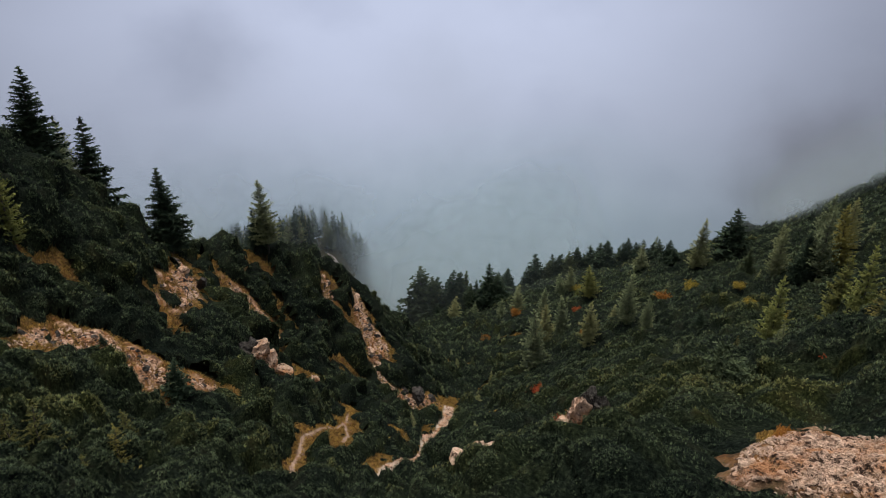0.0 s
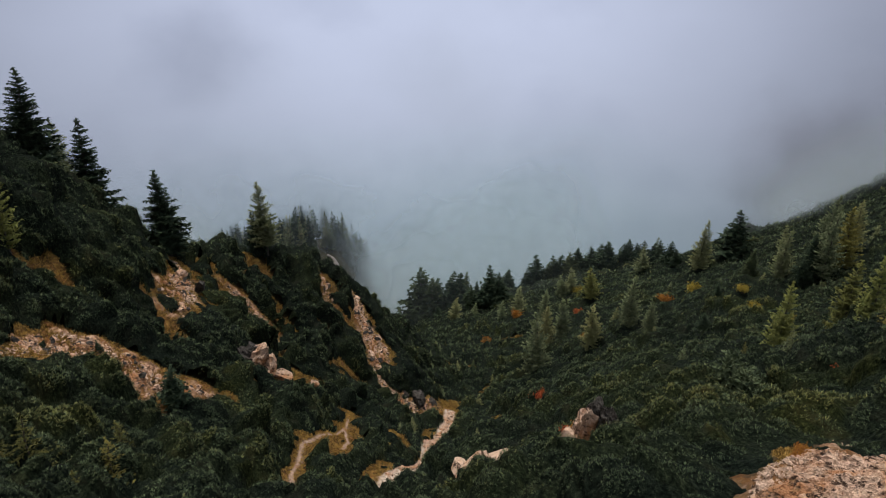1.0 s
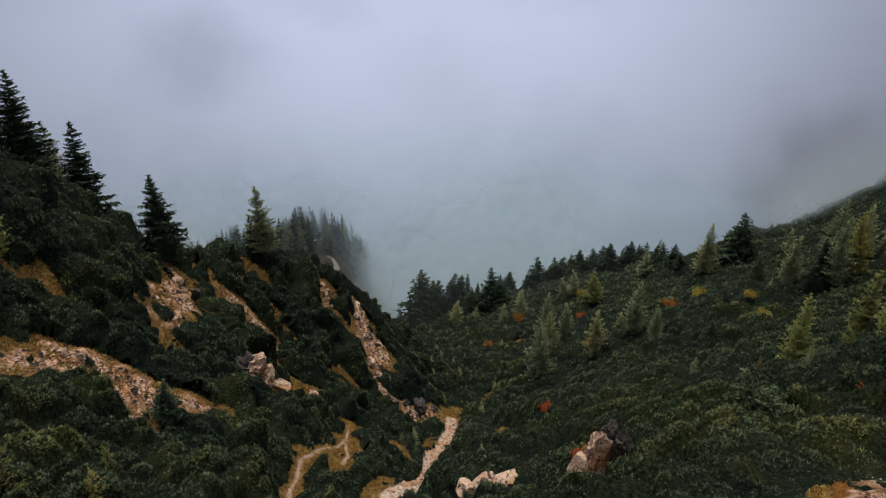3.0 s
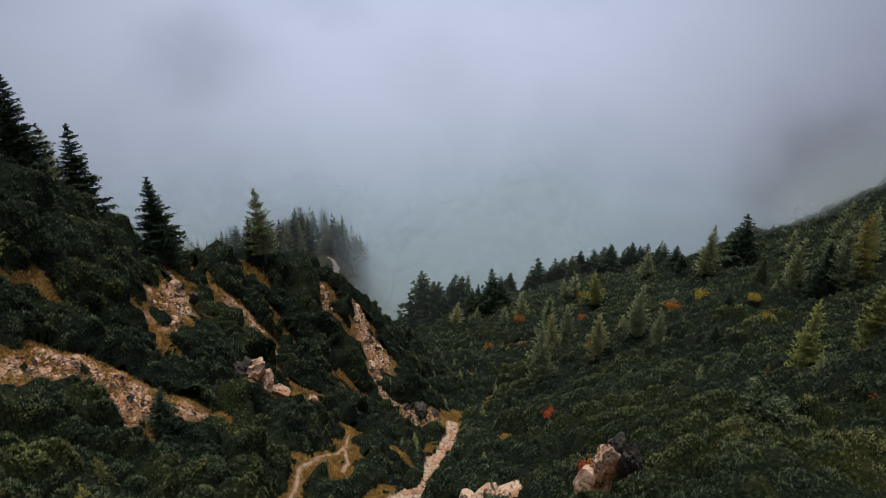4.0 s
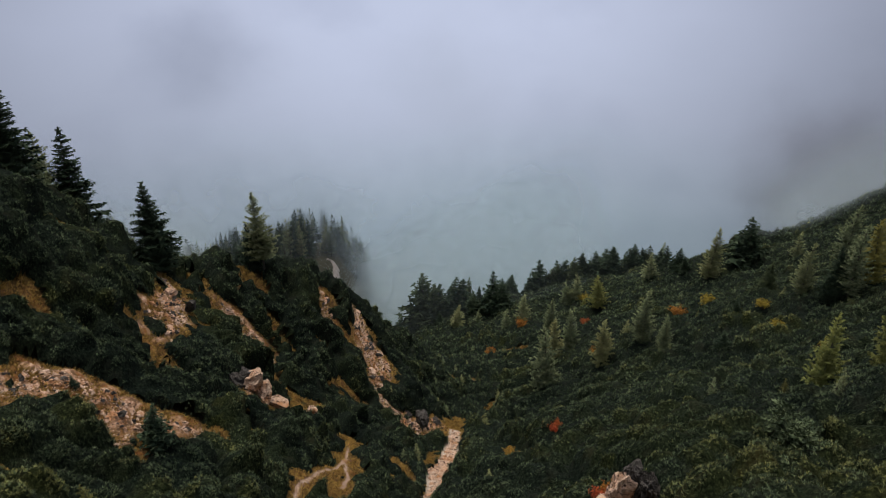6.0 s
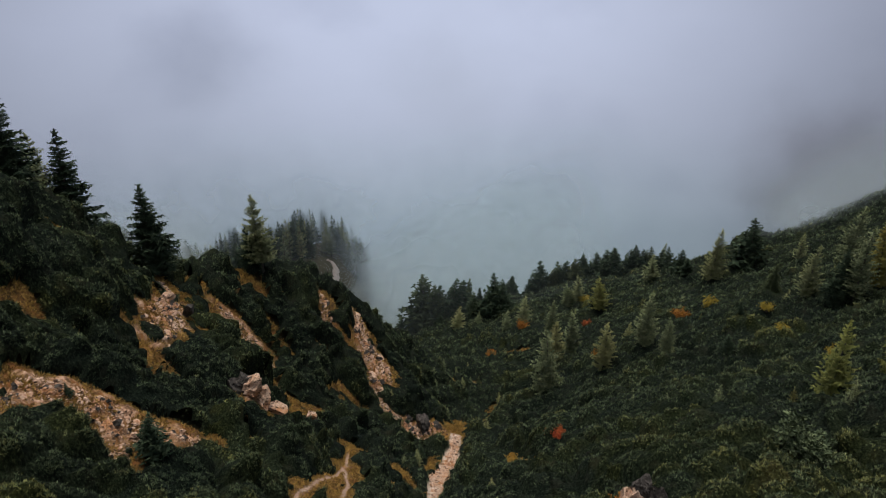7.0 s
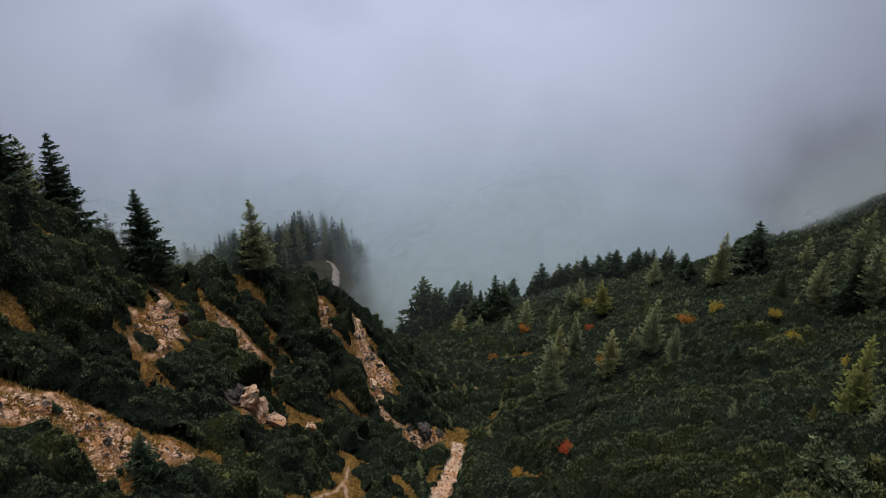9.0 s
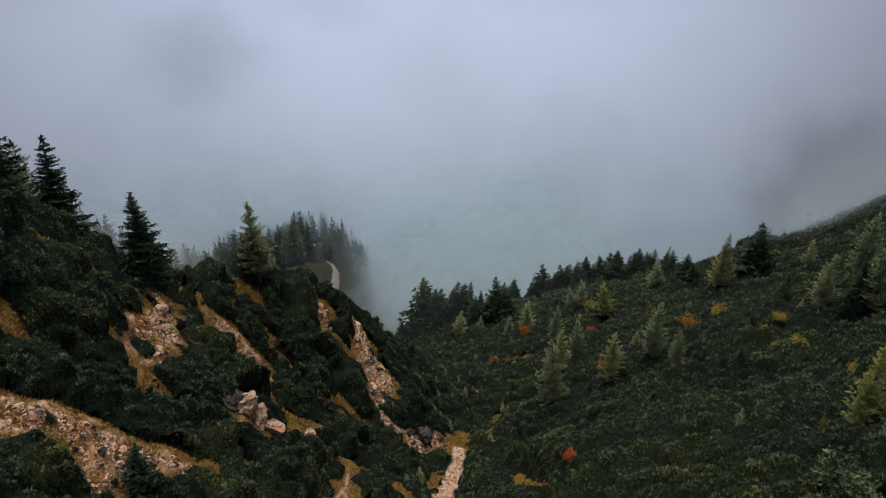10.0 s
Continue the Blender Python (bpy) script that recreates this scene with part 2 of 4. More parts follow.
def noise_node(n, l, scale, detail=6.0, rough=0.6, kind="noise", stretch=None):
    co = n.new("ShaderNodeTexCoord")
    if kind == "cells":
        t = n.new("ShaderNodeTexVoronoi")
        t.feature = "DISTANCE_TO_EDGE"
    else:
        t = n.new("ShaderNodeTexNoise")
        t.inputs["Detail"].default_value, t.inputs["Roughness"].default_value = detail, rough
    t.inputs["Scale"].default_value = scale
    if stretch:
        k = n.new("ShaderNodeMapping")
        k.inputs["Scale"].default_value = stretch
        l.new(co.outputs["Object"], k.inputs["Vector"])
        l.new(k.outputs[0], t.inputs["Vector"])
    else:
        l.new(co.outputs["Object"], t.inputs["Vector"])
    return t.outputs[0]


def ramp(n, l, source, stops):
    r = n.new("ShaderNodeValToRGB")
    while len(r.color_ramp.elements) < len(stops):
        r.color_ramp.elements.new(0.5)
    for e, (p, c) in zip(r.color_ramp.elements, stops):
        e.position, e.color = p, (*c, 1)
    l.new(source, r.inputs[0])
    return r.outputs[0]


def mix(n, l, factor, a, b, blend="MIX"):
    m = n.new("ShaderNodeMix")
    m.data_type, m.blend_type = "RGBA", blend
    for socket, value in ((m.inputs[0], factor), (m.inputs[6], a), (m.inputs[7], b)):
        if isinstance(value, (int, float)):
            socket.default_value = value
        elif isinstance(value, tuple):
            socket.default_value = (*value, 1)
        else:
            l.new(value, socket)
    return m.outputs[2]


def attribute(n, name):
    a = n.new("ShaderNodeAttribute")
    a.attribute_name = name
    return a.outputs["Fac"]


def bump(n, l, b, source, strength, distance):
    k = n.new("ShaderNodeBump")
    k.inputs["Strength"].default_value, k.inputs["Distance"].default_value = strength, distance
    l.new(source, k.inputs["Height"])
    l.new(k.outputs[0], b.inputs["Normal"])


def ground_material():
    m, n, l, b = material("mountain_ground", 0.95, 0.06)
    fine, mid = noise_node(n, l, 2.4, 9, 0.75), noise_node(n, l, 0.45, 6, 0.6)
    tuss = noise_node(n, l, 1.1, 6, 0.7)
    litter = ramp(n, l, fine, [(0.3, (0.018, 0.016, 0.010)), (0.7, (0.05, 0.045, 0.024))])
    grass = ramp(n, l, fine, [(0.34, (0.06, 0.033, 0.014)), (0.5, (0.22, 0.125, 0.042)), (0.66, (0.44, 0.26, 0.08))])
    grass = mix(n, l, ramp(n, l, mid, [(0.42, (0, 0, 0)), (0.62, (1, 1, 1))]), grass, (0.20, 0.085, 0.03))
    beds = noise_node(n, l, 1.3, 8, 0.75, stretch=(1, 1, 2.6))
    soil = ramp(n, l, beds, [(0.36, (0.07, 0.038, 0.024)), (0.5, (0.34, 0.195, 0.125)), (0.64, (0.66, 0.45, 0.34))])
    soil = mix(n, l, ramp(n, l, mid, [(0.47, (0, 0, 0)), (0.58, (1, 1, 1))]), soil, grass)
    stone = ramp(n, l, fine, [(0.32, (0.12, 0.085, 0.065)), (0.52, (0.52, 0.42, 0.34)), (0.75, (0.80, 0.68, 0.58))])
    path = ramp(n, l, fine, [(0.3, (0.30, 0.21, 0.16)), (0.7, (0.50, 0.38, 0.31))])
    grass = mix(n, l, ramp(n, l, tuss, [(0.40, (1, 1, 1)), (0.52, (0, 0, 0))]), grass, (0.075, 0.045, 0.02))
    c = mix(n, l, attribute(n, "grass"), litter, grass)
    soil = mix(n, l, ramp(n, l, tuss, [(0.38, (0.9, 0.9, 0.9)), (0.48, (0, 0, 0))]), soil, (0.10, 0.055, 0.03))
    c = mix(n, l, attribute(n, "bare"), c, soil)
    c = mix(n, l, attribute(n, "gravel"), c, stone)
    c = mix(n, l, attribute(n, "trail"), c, path)
    l.new(c, b.inputs["Base Color"])
    bump(n, l, b, fine, 0.9, 0.25)
    return m


def rock_material(name, dark, pale, stain):
    m, n, l, b = material(name, 0.9)
    fine, mid, crack = noise_node(n, l, 3.2, 10, 0.8), noise_node(n, l, 0.55, 5, 0.6), noise_node(n, l, 1.6, 7, 0.7, stretch=(1, 1, 2.4))
    c = ramp(n, l, fine, [(0.3, dark), (0.55, pale), (0.8, tuple(min(1, v * 1.25) for v in pale))])
    c = mix(n, l, ramp(n, l, mid, [(0.45, (0, 0, 0)), (0.62, (1, 1, 1))]), c, stain)
    c = mix(n, l, ramp(n, l, crack, [(0.41, (1, 1, 1)), (0.48, (0, 0, 0))]), c, tuple(v * 0.5 for v in dark))
    l.new(c, b.inputs["Base Color"])
    bump(n, l, b, fine, 0.8, 0.2)
    return m


def foliage_material(name, low, high, warm, warm_share=0.25, tone=False):
    """Needles: each sprig and each plant a little different, some turning."""
    m, n, l, b = material(name, 0.8, 0.04)
    geo, info = n.new("ShaderNodeNewGeometry"), n.new("ShaderNodeObjectInfo")
    c = ramp(n, l, geo.outputs["Random Per Island"], [(0.0, low), (1.0, high)])
    if tone:
        pick = attribute(n, "tone")
    else:
        pick = info.outputs["Random"]
    c = mix(n, l, ramp(n, l, pick, [(1 - warm_share, (0, 0, 0)), (1.0, (1, 1, 1))]), c, warm)
    if tone:
        c = mix(n, l, ramp(n, l, pick, [(0.15, (0.9, 0.9, 0.9)), (0.6, (0, 0, 0))]), c, tuple(v * 0.75 for v in low))
    big = noise_node(n, l, 0.35, 3, 0.5)
    c = mix(n, l, ramp(n, l, big, [(0.35, (0.35, 0.35, 0.35)), (0.65, (0, 0, 0))]), c, tuple(v * 0.55 for v in low))
    l.new(c, b.inputs["Base Color"])
    return m


def shaded_core_material():
    """The body of the bushes: packed needles and twigs, darkened to look shaded in the gaps, mottled at the size of a
    sprig, each bush a little different.
    """
    m, n, l, b = material("dwarf_pine_shaded_core", 0.9, 0.02)
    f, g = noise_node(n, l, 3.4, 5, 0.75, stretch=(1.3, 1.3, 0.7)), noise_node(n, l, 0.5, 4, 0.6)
    # near-black greens: the shade between the sprigs is put into this colour
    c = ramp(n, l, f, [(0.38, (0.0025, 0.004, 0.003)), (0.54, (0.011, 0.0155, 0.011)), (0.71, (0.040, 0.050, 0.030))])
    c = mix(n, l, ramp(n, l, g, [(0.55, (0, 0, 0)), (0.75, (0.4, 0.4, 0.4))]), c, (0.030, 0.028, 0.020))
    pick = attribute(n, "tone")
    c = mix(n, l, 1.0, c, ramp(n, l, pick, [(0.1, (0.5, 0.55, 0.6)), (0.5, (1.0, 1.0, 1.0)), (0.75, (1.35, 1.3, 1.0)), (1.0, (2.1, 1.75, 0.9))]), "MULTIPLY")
    l.new(c, b.inputs["Base Color"])
    bump(n, l, b, f, 0.9, 0.25)
    return m


def bark_material():
    m, n, l, b = material("conifer_bark", 0.95)
    f = noise_node(n, l, 6, 8, 0.7)
    l.new(ramp(n, l, f, [(0.3, (0.03, 0.024, 0.02)), (0.7, (0.12, 0.10, 0.085))]), b.inputs["Base Color"])
    bump(n, l, b, f, 0.7, 0.05)
    return m


def earth_material(name, dark, pale):
    m, n, l, b = material(name, 0.95)
    f = noise_node(n, l, 3.0, 8, 0.7)
    l.new(ramp(n, l, f, [(0.3, dark), (0.7, pale)]), b.inputs["Base Color"])
    bump(n, l, b, f, 0.7, 0.1)
    return m


PATH = earth_material("trodden_earth", (0.16, 0.10, 0.07), (0.40, 0.27, 0.195))
ROAD = earth_material("road_gravel", (0.17, 0.145, 0.13), (0.30, 0.26, 0.235))
GROUND = ground_material()
LIMESTONE = rock_material("pale_limestone", (0.13, 0.075, 0.05), (0.68, 0.48, 0.36), (0.46, 0.23, 0.115))
DARK_ROCK = rock_material("lichened_rock", (0.018, 0.015, 0.014), (0.085, 0.074, 0.068), (0.04, 0.034, 0.028))
PINE = foliage_material("dwarf_pine_needles", (0.046, 0.066, 0.040), (0.138, 0.172, 0.090), (0.22, 0.215, 0.075), 0.25, tone=True)
PINE_CORE = shaded_core_material()
SPRUCE = foliage_material("spruce_needles", (0.024, 0.040, 0.025), (0.066, 0.088, 0.050), (0.085, 0.10, 0.045), 0.25)
LARCH = foliage_material("larch_needles", (0.09, 0.112, 0.060), (0.30, 0.335, 0.170), (0.30, 0.29, 0.12), 0.5)
LARCH_GOLD = foliage_material("turning_larch_needles", (0.11, 0.115, 0.035), (0.25, 0.245, 0.07), (0.30, 0.25, 0.06), 0.4)
LARCH_LIME = foliage_material("bright_larch_needles", (0.17, 0.19, 0.055), (0.34, 0.34, 0.10), (0.36, 0.34, 0.09), 0.3)
LARCH_YOUNG = foliage_material("young_larch_needles", (0.05, 0.055, 0.02), (0.15, 0.14, 0.045), (0.19, 0.16, 0.045), 0.3)
LEAF_RED = foliage_material("red_autumn_leaves", (0.28, 0.05, 0.025), (0.45, 0.11, 0.04), (0.42, 0.16, 0.05), 0.3)
LEAF_ORANGE = foliage_material("orange_autumn_leaves", (0.30, 0.12, 0.03), (0.48, 0.23, 0.05), (0.5, 0.3, 0.06), 0.3)
LEAF_YELLOW = foliage_material("yellow_autumn_leaves", (0.30, 0.22, 0.04), (0.5, 0.38, 0.07), (0.5, 0.4, 0.08), 0.3)
STRAW = foliage_material("dry_grass_blades", (0.10, 0.06, 0.02), (0.52, 0.33, 0.095), (0.36, 0.19, 0.055), 0.3)
BARK = bark_material()


# ---- building helpers ----
def mesh_of(name, verts, faces, materials, smooth=False, slots=None):
    """A mesh from arrays of corners and of triangles or quads."""
    verts, faces = np.asarray(verts, np.float32), np.asarray(faces, np.int32)
    me = bpy.data.meshes.new(name)
    me.vertices.add(len(verts))
    me.vertices.foreach_set("co", verts.ravel())
    k = faces.shape[1]
    me.loops.add(faces.size)
    me.loops.foreach_set("vertex_index", faces.ravel())
    me.polygons.add(len(faces))
    me.polygons.foreach_set("loop_start", np.arange(0, faces.size, k, dtype=np.int32))
    if slots is not None:
        me.polygons.foreach_set("material_index", np.asarray(slots, np.int32))
    me.polygons.foreach_set("use_smooth", np.full(len(faces), smooth))
    for m in materials:
        me.materials.append(m)
    me.update(calc_edges=True)
    return me


def float_attribute(me, name, values):
    me.attributes.new(name, "FLOAT", "POINT").data.foreach_set("value", np.asarray(values, np.float32))


def lay_normals(me, normals):
    """Needles take the light as the rounded mass that they grow on."""
    me.attributes.new("custom_normal", "FLOAT_VECTOR", "POINT").data.foreach_set("vector", np.asarray(normals, np.float32).ravel())
    me.update()


def face_out(verts, tris, normals):
    """Triangles turned so that their fronts look the way of the normals."""
    a, b, c = verts[tris[:, 0]], verts[tris[:, 1]], verts[tris[:, 2]]
    back = (np.cross(b - a, c - a) * normals[tris[:, 1]]).sum(1) < 0
    tris = tris.copy()
    tris[back] = tris[back][:, ::-1]
    return tris


def part(name, me, parent, label=""):
    ob = new(name, me)
    ob.parent = parent
    return tagged(ob, label)


# ---- ground: one sheet, a fan of rows that widen with distance ----
def fan_rows(fine=False):
    ys, y, k = [], -58.0, 0.72 if fine else 1.1
    while y < 1500:
        ys.append(y)
        y += 3.0 if y < 6 else max(0.34, 0.0075 * y) * k if y < 330 else 0.03 * y
    inner = np.linspace(-0.85, 0.85, 640 if fine else 390)
    if fine:
        return np.array(ys), inner
    outer = 0.85 + np.cumsum(np.linspace(0.01, 0.16, 18))
    return np.array(ys), np.r_[-outer[::-1], inner, outer]


def relief(x, y, gravel, trail, grass, bare):
    """Ledges in bare rock, lumps in gravel and turf, the hollow of the path."""
    ledge = np.abs(grain(x, y, 1.3, 41)) + 0.6 * np.abs(grain(x, y, 0.5, 42))
    z = height(x, y)
    strata = 0.26 * np.sin(6.283 * z / 1.7 + 2.2 * grain(x, y, 3.4, 44)) * soft_step(y - 34, 6)
    return bare * (0.42 * ledge + strata) + gravel * 0.18 * ledge - 0.1 * trail + 0.3 * grass * np.abs(grain(x, y, 0.8, 43))


def build_ground():
    ys, ss = fan_rows()
    yy, s = np.meshgrid(ys, ss, indexing="ij")
    xx = s * (yy + 60)
    zz = height(xx, yy)
    gravel, trail, grass, bare = cover(xx, yy)
    zz = zz + relief(xx, yy, gravel, trail, grass, bare)
    r, c = zz.shape
    i = np.arange(r * c).reshape(r, c)
    quads = np.stack([i[:-1, :-1], i[:-1, 1:], i[1:, 1:], i[1:, :-1]], -1).reshape(-1, 4)
    me = mesh_of("ground", np.stack([xx, yy, zz], -1).reshape(-1, 3), quads, [GROUND], smooth=True)
    for name, v in (("gravel", gravel), ("trail", trail), ("grass", grass), ("bare", bare)):
        float_attribute(me, name, v.ravel())
    tagged(new("ground", me), "steep mountain valley floor with scree, dry grass and a footpath", "ground", kind="structure")


# ---- dwarf pine ----
def slopes(x, y, up):
    """Upward normals of a surface given by a function of x and y."""
    e = 0.25
    n = np.stack([up(x - e, y) - up(x + e, y), up(x, y - e) - up(x, y + e), np.full(x.shape, 2 * e)], -1)
    return n / np.linalg.norm(n, axis=-1, keepdims=True)


def unit(v):
    return v / (np.linalg.norm(v, axis=-1, keepdims=True) + 1e-9)


def sprigs(base, axis, size, rng, blades=6, spread=0.75, width=0.3):
    """Tufts of needles: each a bundle of blades round one point."""
    n = len(base)
    side = unit(np.cross(axis, unit(rng.normal(size=(n, 3)))))
    over = np.cross(axis, side)
    verts = np.empty((n, 1 + 2 * blades, 3), np.float32)
    verts[:, 0] = base
    for j in range(blades):
        a = 2 * np.pi * (j / blades) + rng.uniform(0, 1.0, (n, 1))
        out = side * np.cos(a) + over * np.sin(a)
        way = unit(axis + spread * out * rng.uniform(0.3, 1.4, (n, 1)))
        reach = size[:, None] * rng.uniform(0.65, 1.25, (n, 1))
        across = unit(np.cross(way, out + 0.3 * rng.normal(size=(n, 3))))
        verts[:, 1 + 2 * j] = base + way * reach * 0.6 + across * reach * width
        verts[:, 2 + 2 * j] = base + way * reach
    first = (np.arange(n) * (1 + 2 * blades))[:, None]
    tris = np.concatenate([np.stack([first[:, 0], first[:, 0] + 1 + 2 * j, first[:, 0] + 2 + 2 * j], 1) for j in range(blades)])
    return verts.reshape(-1, 3), tris


def canopy(x, y, lift=0.0):
    """The outside of the thicket: the bushes stand out from steep ground as much as up. Also their tallness, own number and roundness."""
    tall, own, dome = thicket_height(x, y)
    way = unit(slopes(x, y, lay) + np.array([0, 0, 0.25]))
    return np.stack([x, y, height(x, y)], -1) + way * (1.1 * tall + lift)[..., None], tall, own, dome


def canopy_normals(x, y, e=0.25):
    east = canopy(x + e, y)[0] - canopy(x - e, y)[0]
    north = canopy(x, y + e)[0] - canopy(x, y - e)[0]
    return unit(np.cross(east, north))


def bush_tone(x, y, own):
    """0 for the darkest bushes, 1 for those that turn yellow."""
    tone = 0.72 * own + 0.28 * np.clip(0.5 + 0.7 * grain(x, y, 9, 51), 0, 1)
    for cx, cy, cr in ((-27, 36, 9), (-36, 42, 8), (-42, 58, 5), (17, 33, 9), (27, 36, 7), (3.5, 49.5, 1.6), (19, 62, 3)):
        tone = tone + 0.24 * np.exp(-((x - cx) ** 2 + (y - cy) ** 2) / cr ** 2)
    return np.clip(tone, 0, 1)


def build_thicket(name, label, s_range, count, seed, reach=345):
    """A carpet of dwarf pine over one side of the valley: a twiggy mass in a painted shade colour with sprigs on it."""
    rng = np.random.default_rng(seed)
    ys, ss = fan_rows(fine=True)
    ys, ss = ys[(ys > 6) & (ys < reach - 5)], ss[(ss >= s_range[0] - 0.003) & (ss <= s_range[1] + 0.003)]
    y, s = np.meshgrid(ys, ss, indexing="ij")
    x = s * (y + 60)
    body, tall, own, dome = canopy(x, y, -0.10)
    bare = np.max(cover(x, y), 0)
    verts = body.reshape(-1, 3)
    i = np.arange(x.size).reshape(x.shape)
    quads = np.stack([i[:-1, :-1], i[:-1, 1:], i[1:, 1:], i[1:, :-1]], -1).reshape(-1, 4)
    inside = (bare < 0.75) & (np.abs(x) < 0.9 * y + 14)
    quads = quads[inside.ravel()[quads].all(1)]
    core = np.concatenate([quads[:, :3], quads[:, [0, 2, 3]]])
    # sprigs, denser near by and on steep flanks, few in the hollows between bushes
    d = np.exp(rng.uniform(np.log(16), np.log(reach), count * 7))
    s = rng.uniform(s_range[0], s_range[1], count * 7)
    py = d - 4
    px = s * (py + 60)
    py, px = py[np.abs(px) < 0.85 * py + 8], px[np.abs(px) < 0.85 * py + 8]
    at, h, o, dome = canopy(px, py)
    keep = (h > 0.12) & (py > 8) & (rng.uniform(size=len(px)) < 2.7 * dome - 1.1)
    px, py, o, at = px[keep], py[keep], o[keep], at[keep]
    nrm = canopy_normals(px, py)
    steep = np.abs((nrm * unit(at)).sum(-1)) / np.maximum(nrm[:, 2], 0.2)
    keep = np.where(rng.uniform(size=len(px)) < np.clip(steep / 1.8, 0.15, 1.0))[0][:count]
    px, py, o, nrm, at = px[keep], py[keep], o[keep], nrm[keep], at[keep]
    size = np.clip(0.0037 * np.linalg.norm(at, axis=1), 0.11, 1.5) * rng.uniform(0.7, 1.3, len(px)) * (1.12 - 0.12 * soft_step(py - 46, 8))
    axis = unit(nrm * 0.7 + np.array([0, 0, 0.8]) + 0.3 * rng.normal(size=nrm.shape))
    base = at - axis * size[:, None] * 0.45
    tv, tt = sprigs(base, axis, size, rng, 4, 0.7, 0.17)
    sprig_n = np.repeat(unit(nrm + 0.5 * rng.normal(size=nrm.shape)), 9, axis=0)
    tt = face_out(tv, tt, sprig_n)
    core_n = unit(np.cross(np.gradient(body, axis=1), np.gradient(body, axis=0))).reshape(-1, 3)
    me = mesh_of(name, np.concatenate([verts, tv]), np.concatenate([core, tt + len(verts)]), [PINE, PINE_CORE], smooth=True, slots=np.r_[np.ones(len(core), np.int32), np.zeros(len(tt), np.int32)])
    lay_normals(me, np.concatenate([core_n, sprig_n]))
    tone = np.r_[bush_tone(x, y, own).ravel(), np.repeat(np.clip(bush_tone(px, py, o) + 0.10 * rng.normal(size=len(px)), 0, 1), 9)]
    float_attribute(me, "tone", tone)
    return tagged(new(name, me), label, "dwarf pine", kind="stuff")


# ---- trees ----
def trunk_mesh(h, radius, rng):
    rings, sides = 9, 7
    t = np.linspace(0, 1, rings)
    bend = np.cumsum(rng.normal(0, 0.012 * h, (rings, 2)), 0) * t[:, None]
    a = np.arange(sides) * 2 * np.pi / sides
    r = radius * (1 - t) ** 0.8 + 0.01 + radius * 0.5 * np.exp(-t * 14)
    v = np.stack([bend[:, :1] + r[:, None] * np.cos(a), bend[:, 1:] + r[:, None] * np.sin(a), np.repeat((t * h - 0.04 * h * (t == 0))[:, None], sides, 1)], -1).reshape(-1, 3)
    f = [(k * sides + j, k * sides + (j + 1) % sides, (k + 1) * sides + (j + 1) % sides, (k + 1) * sides + j) for k in range(rings - 1) for j in range(sides)]
    return v, np.array(f), bend


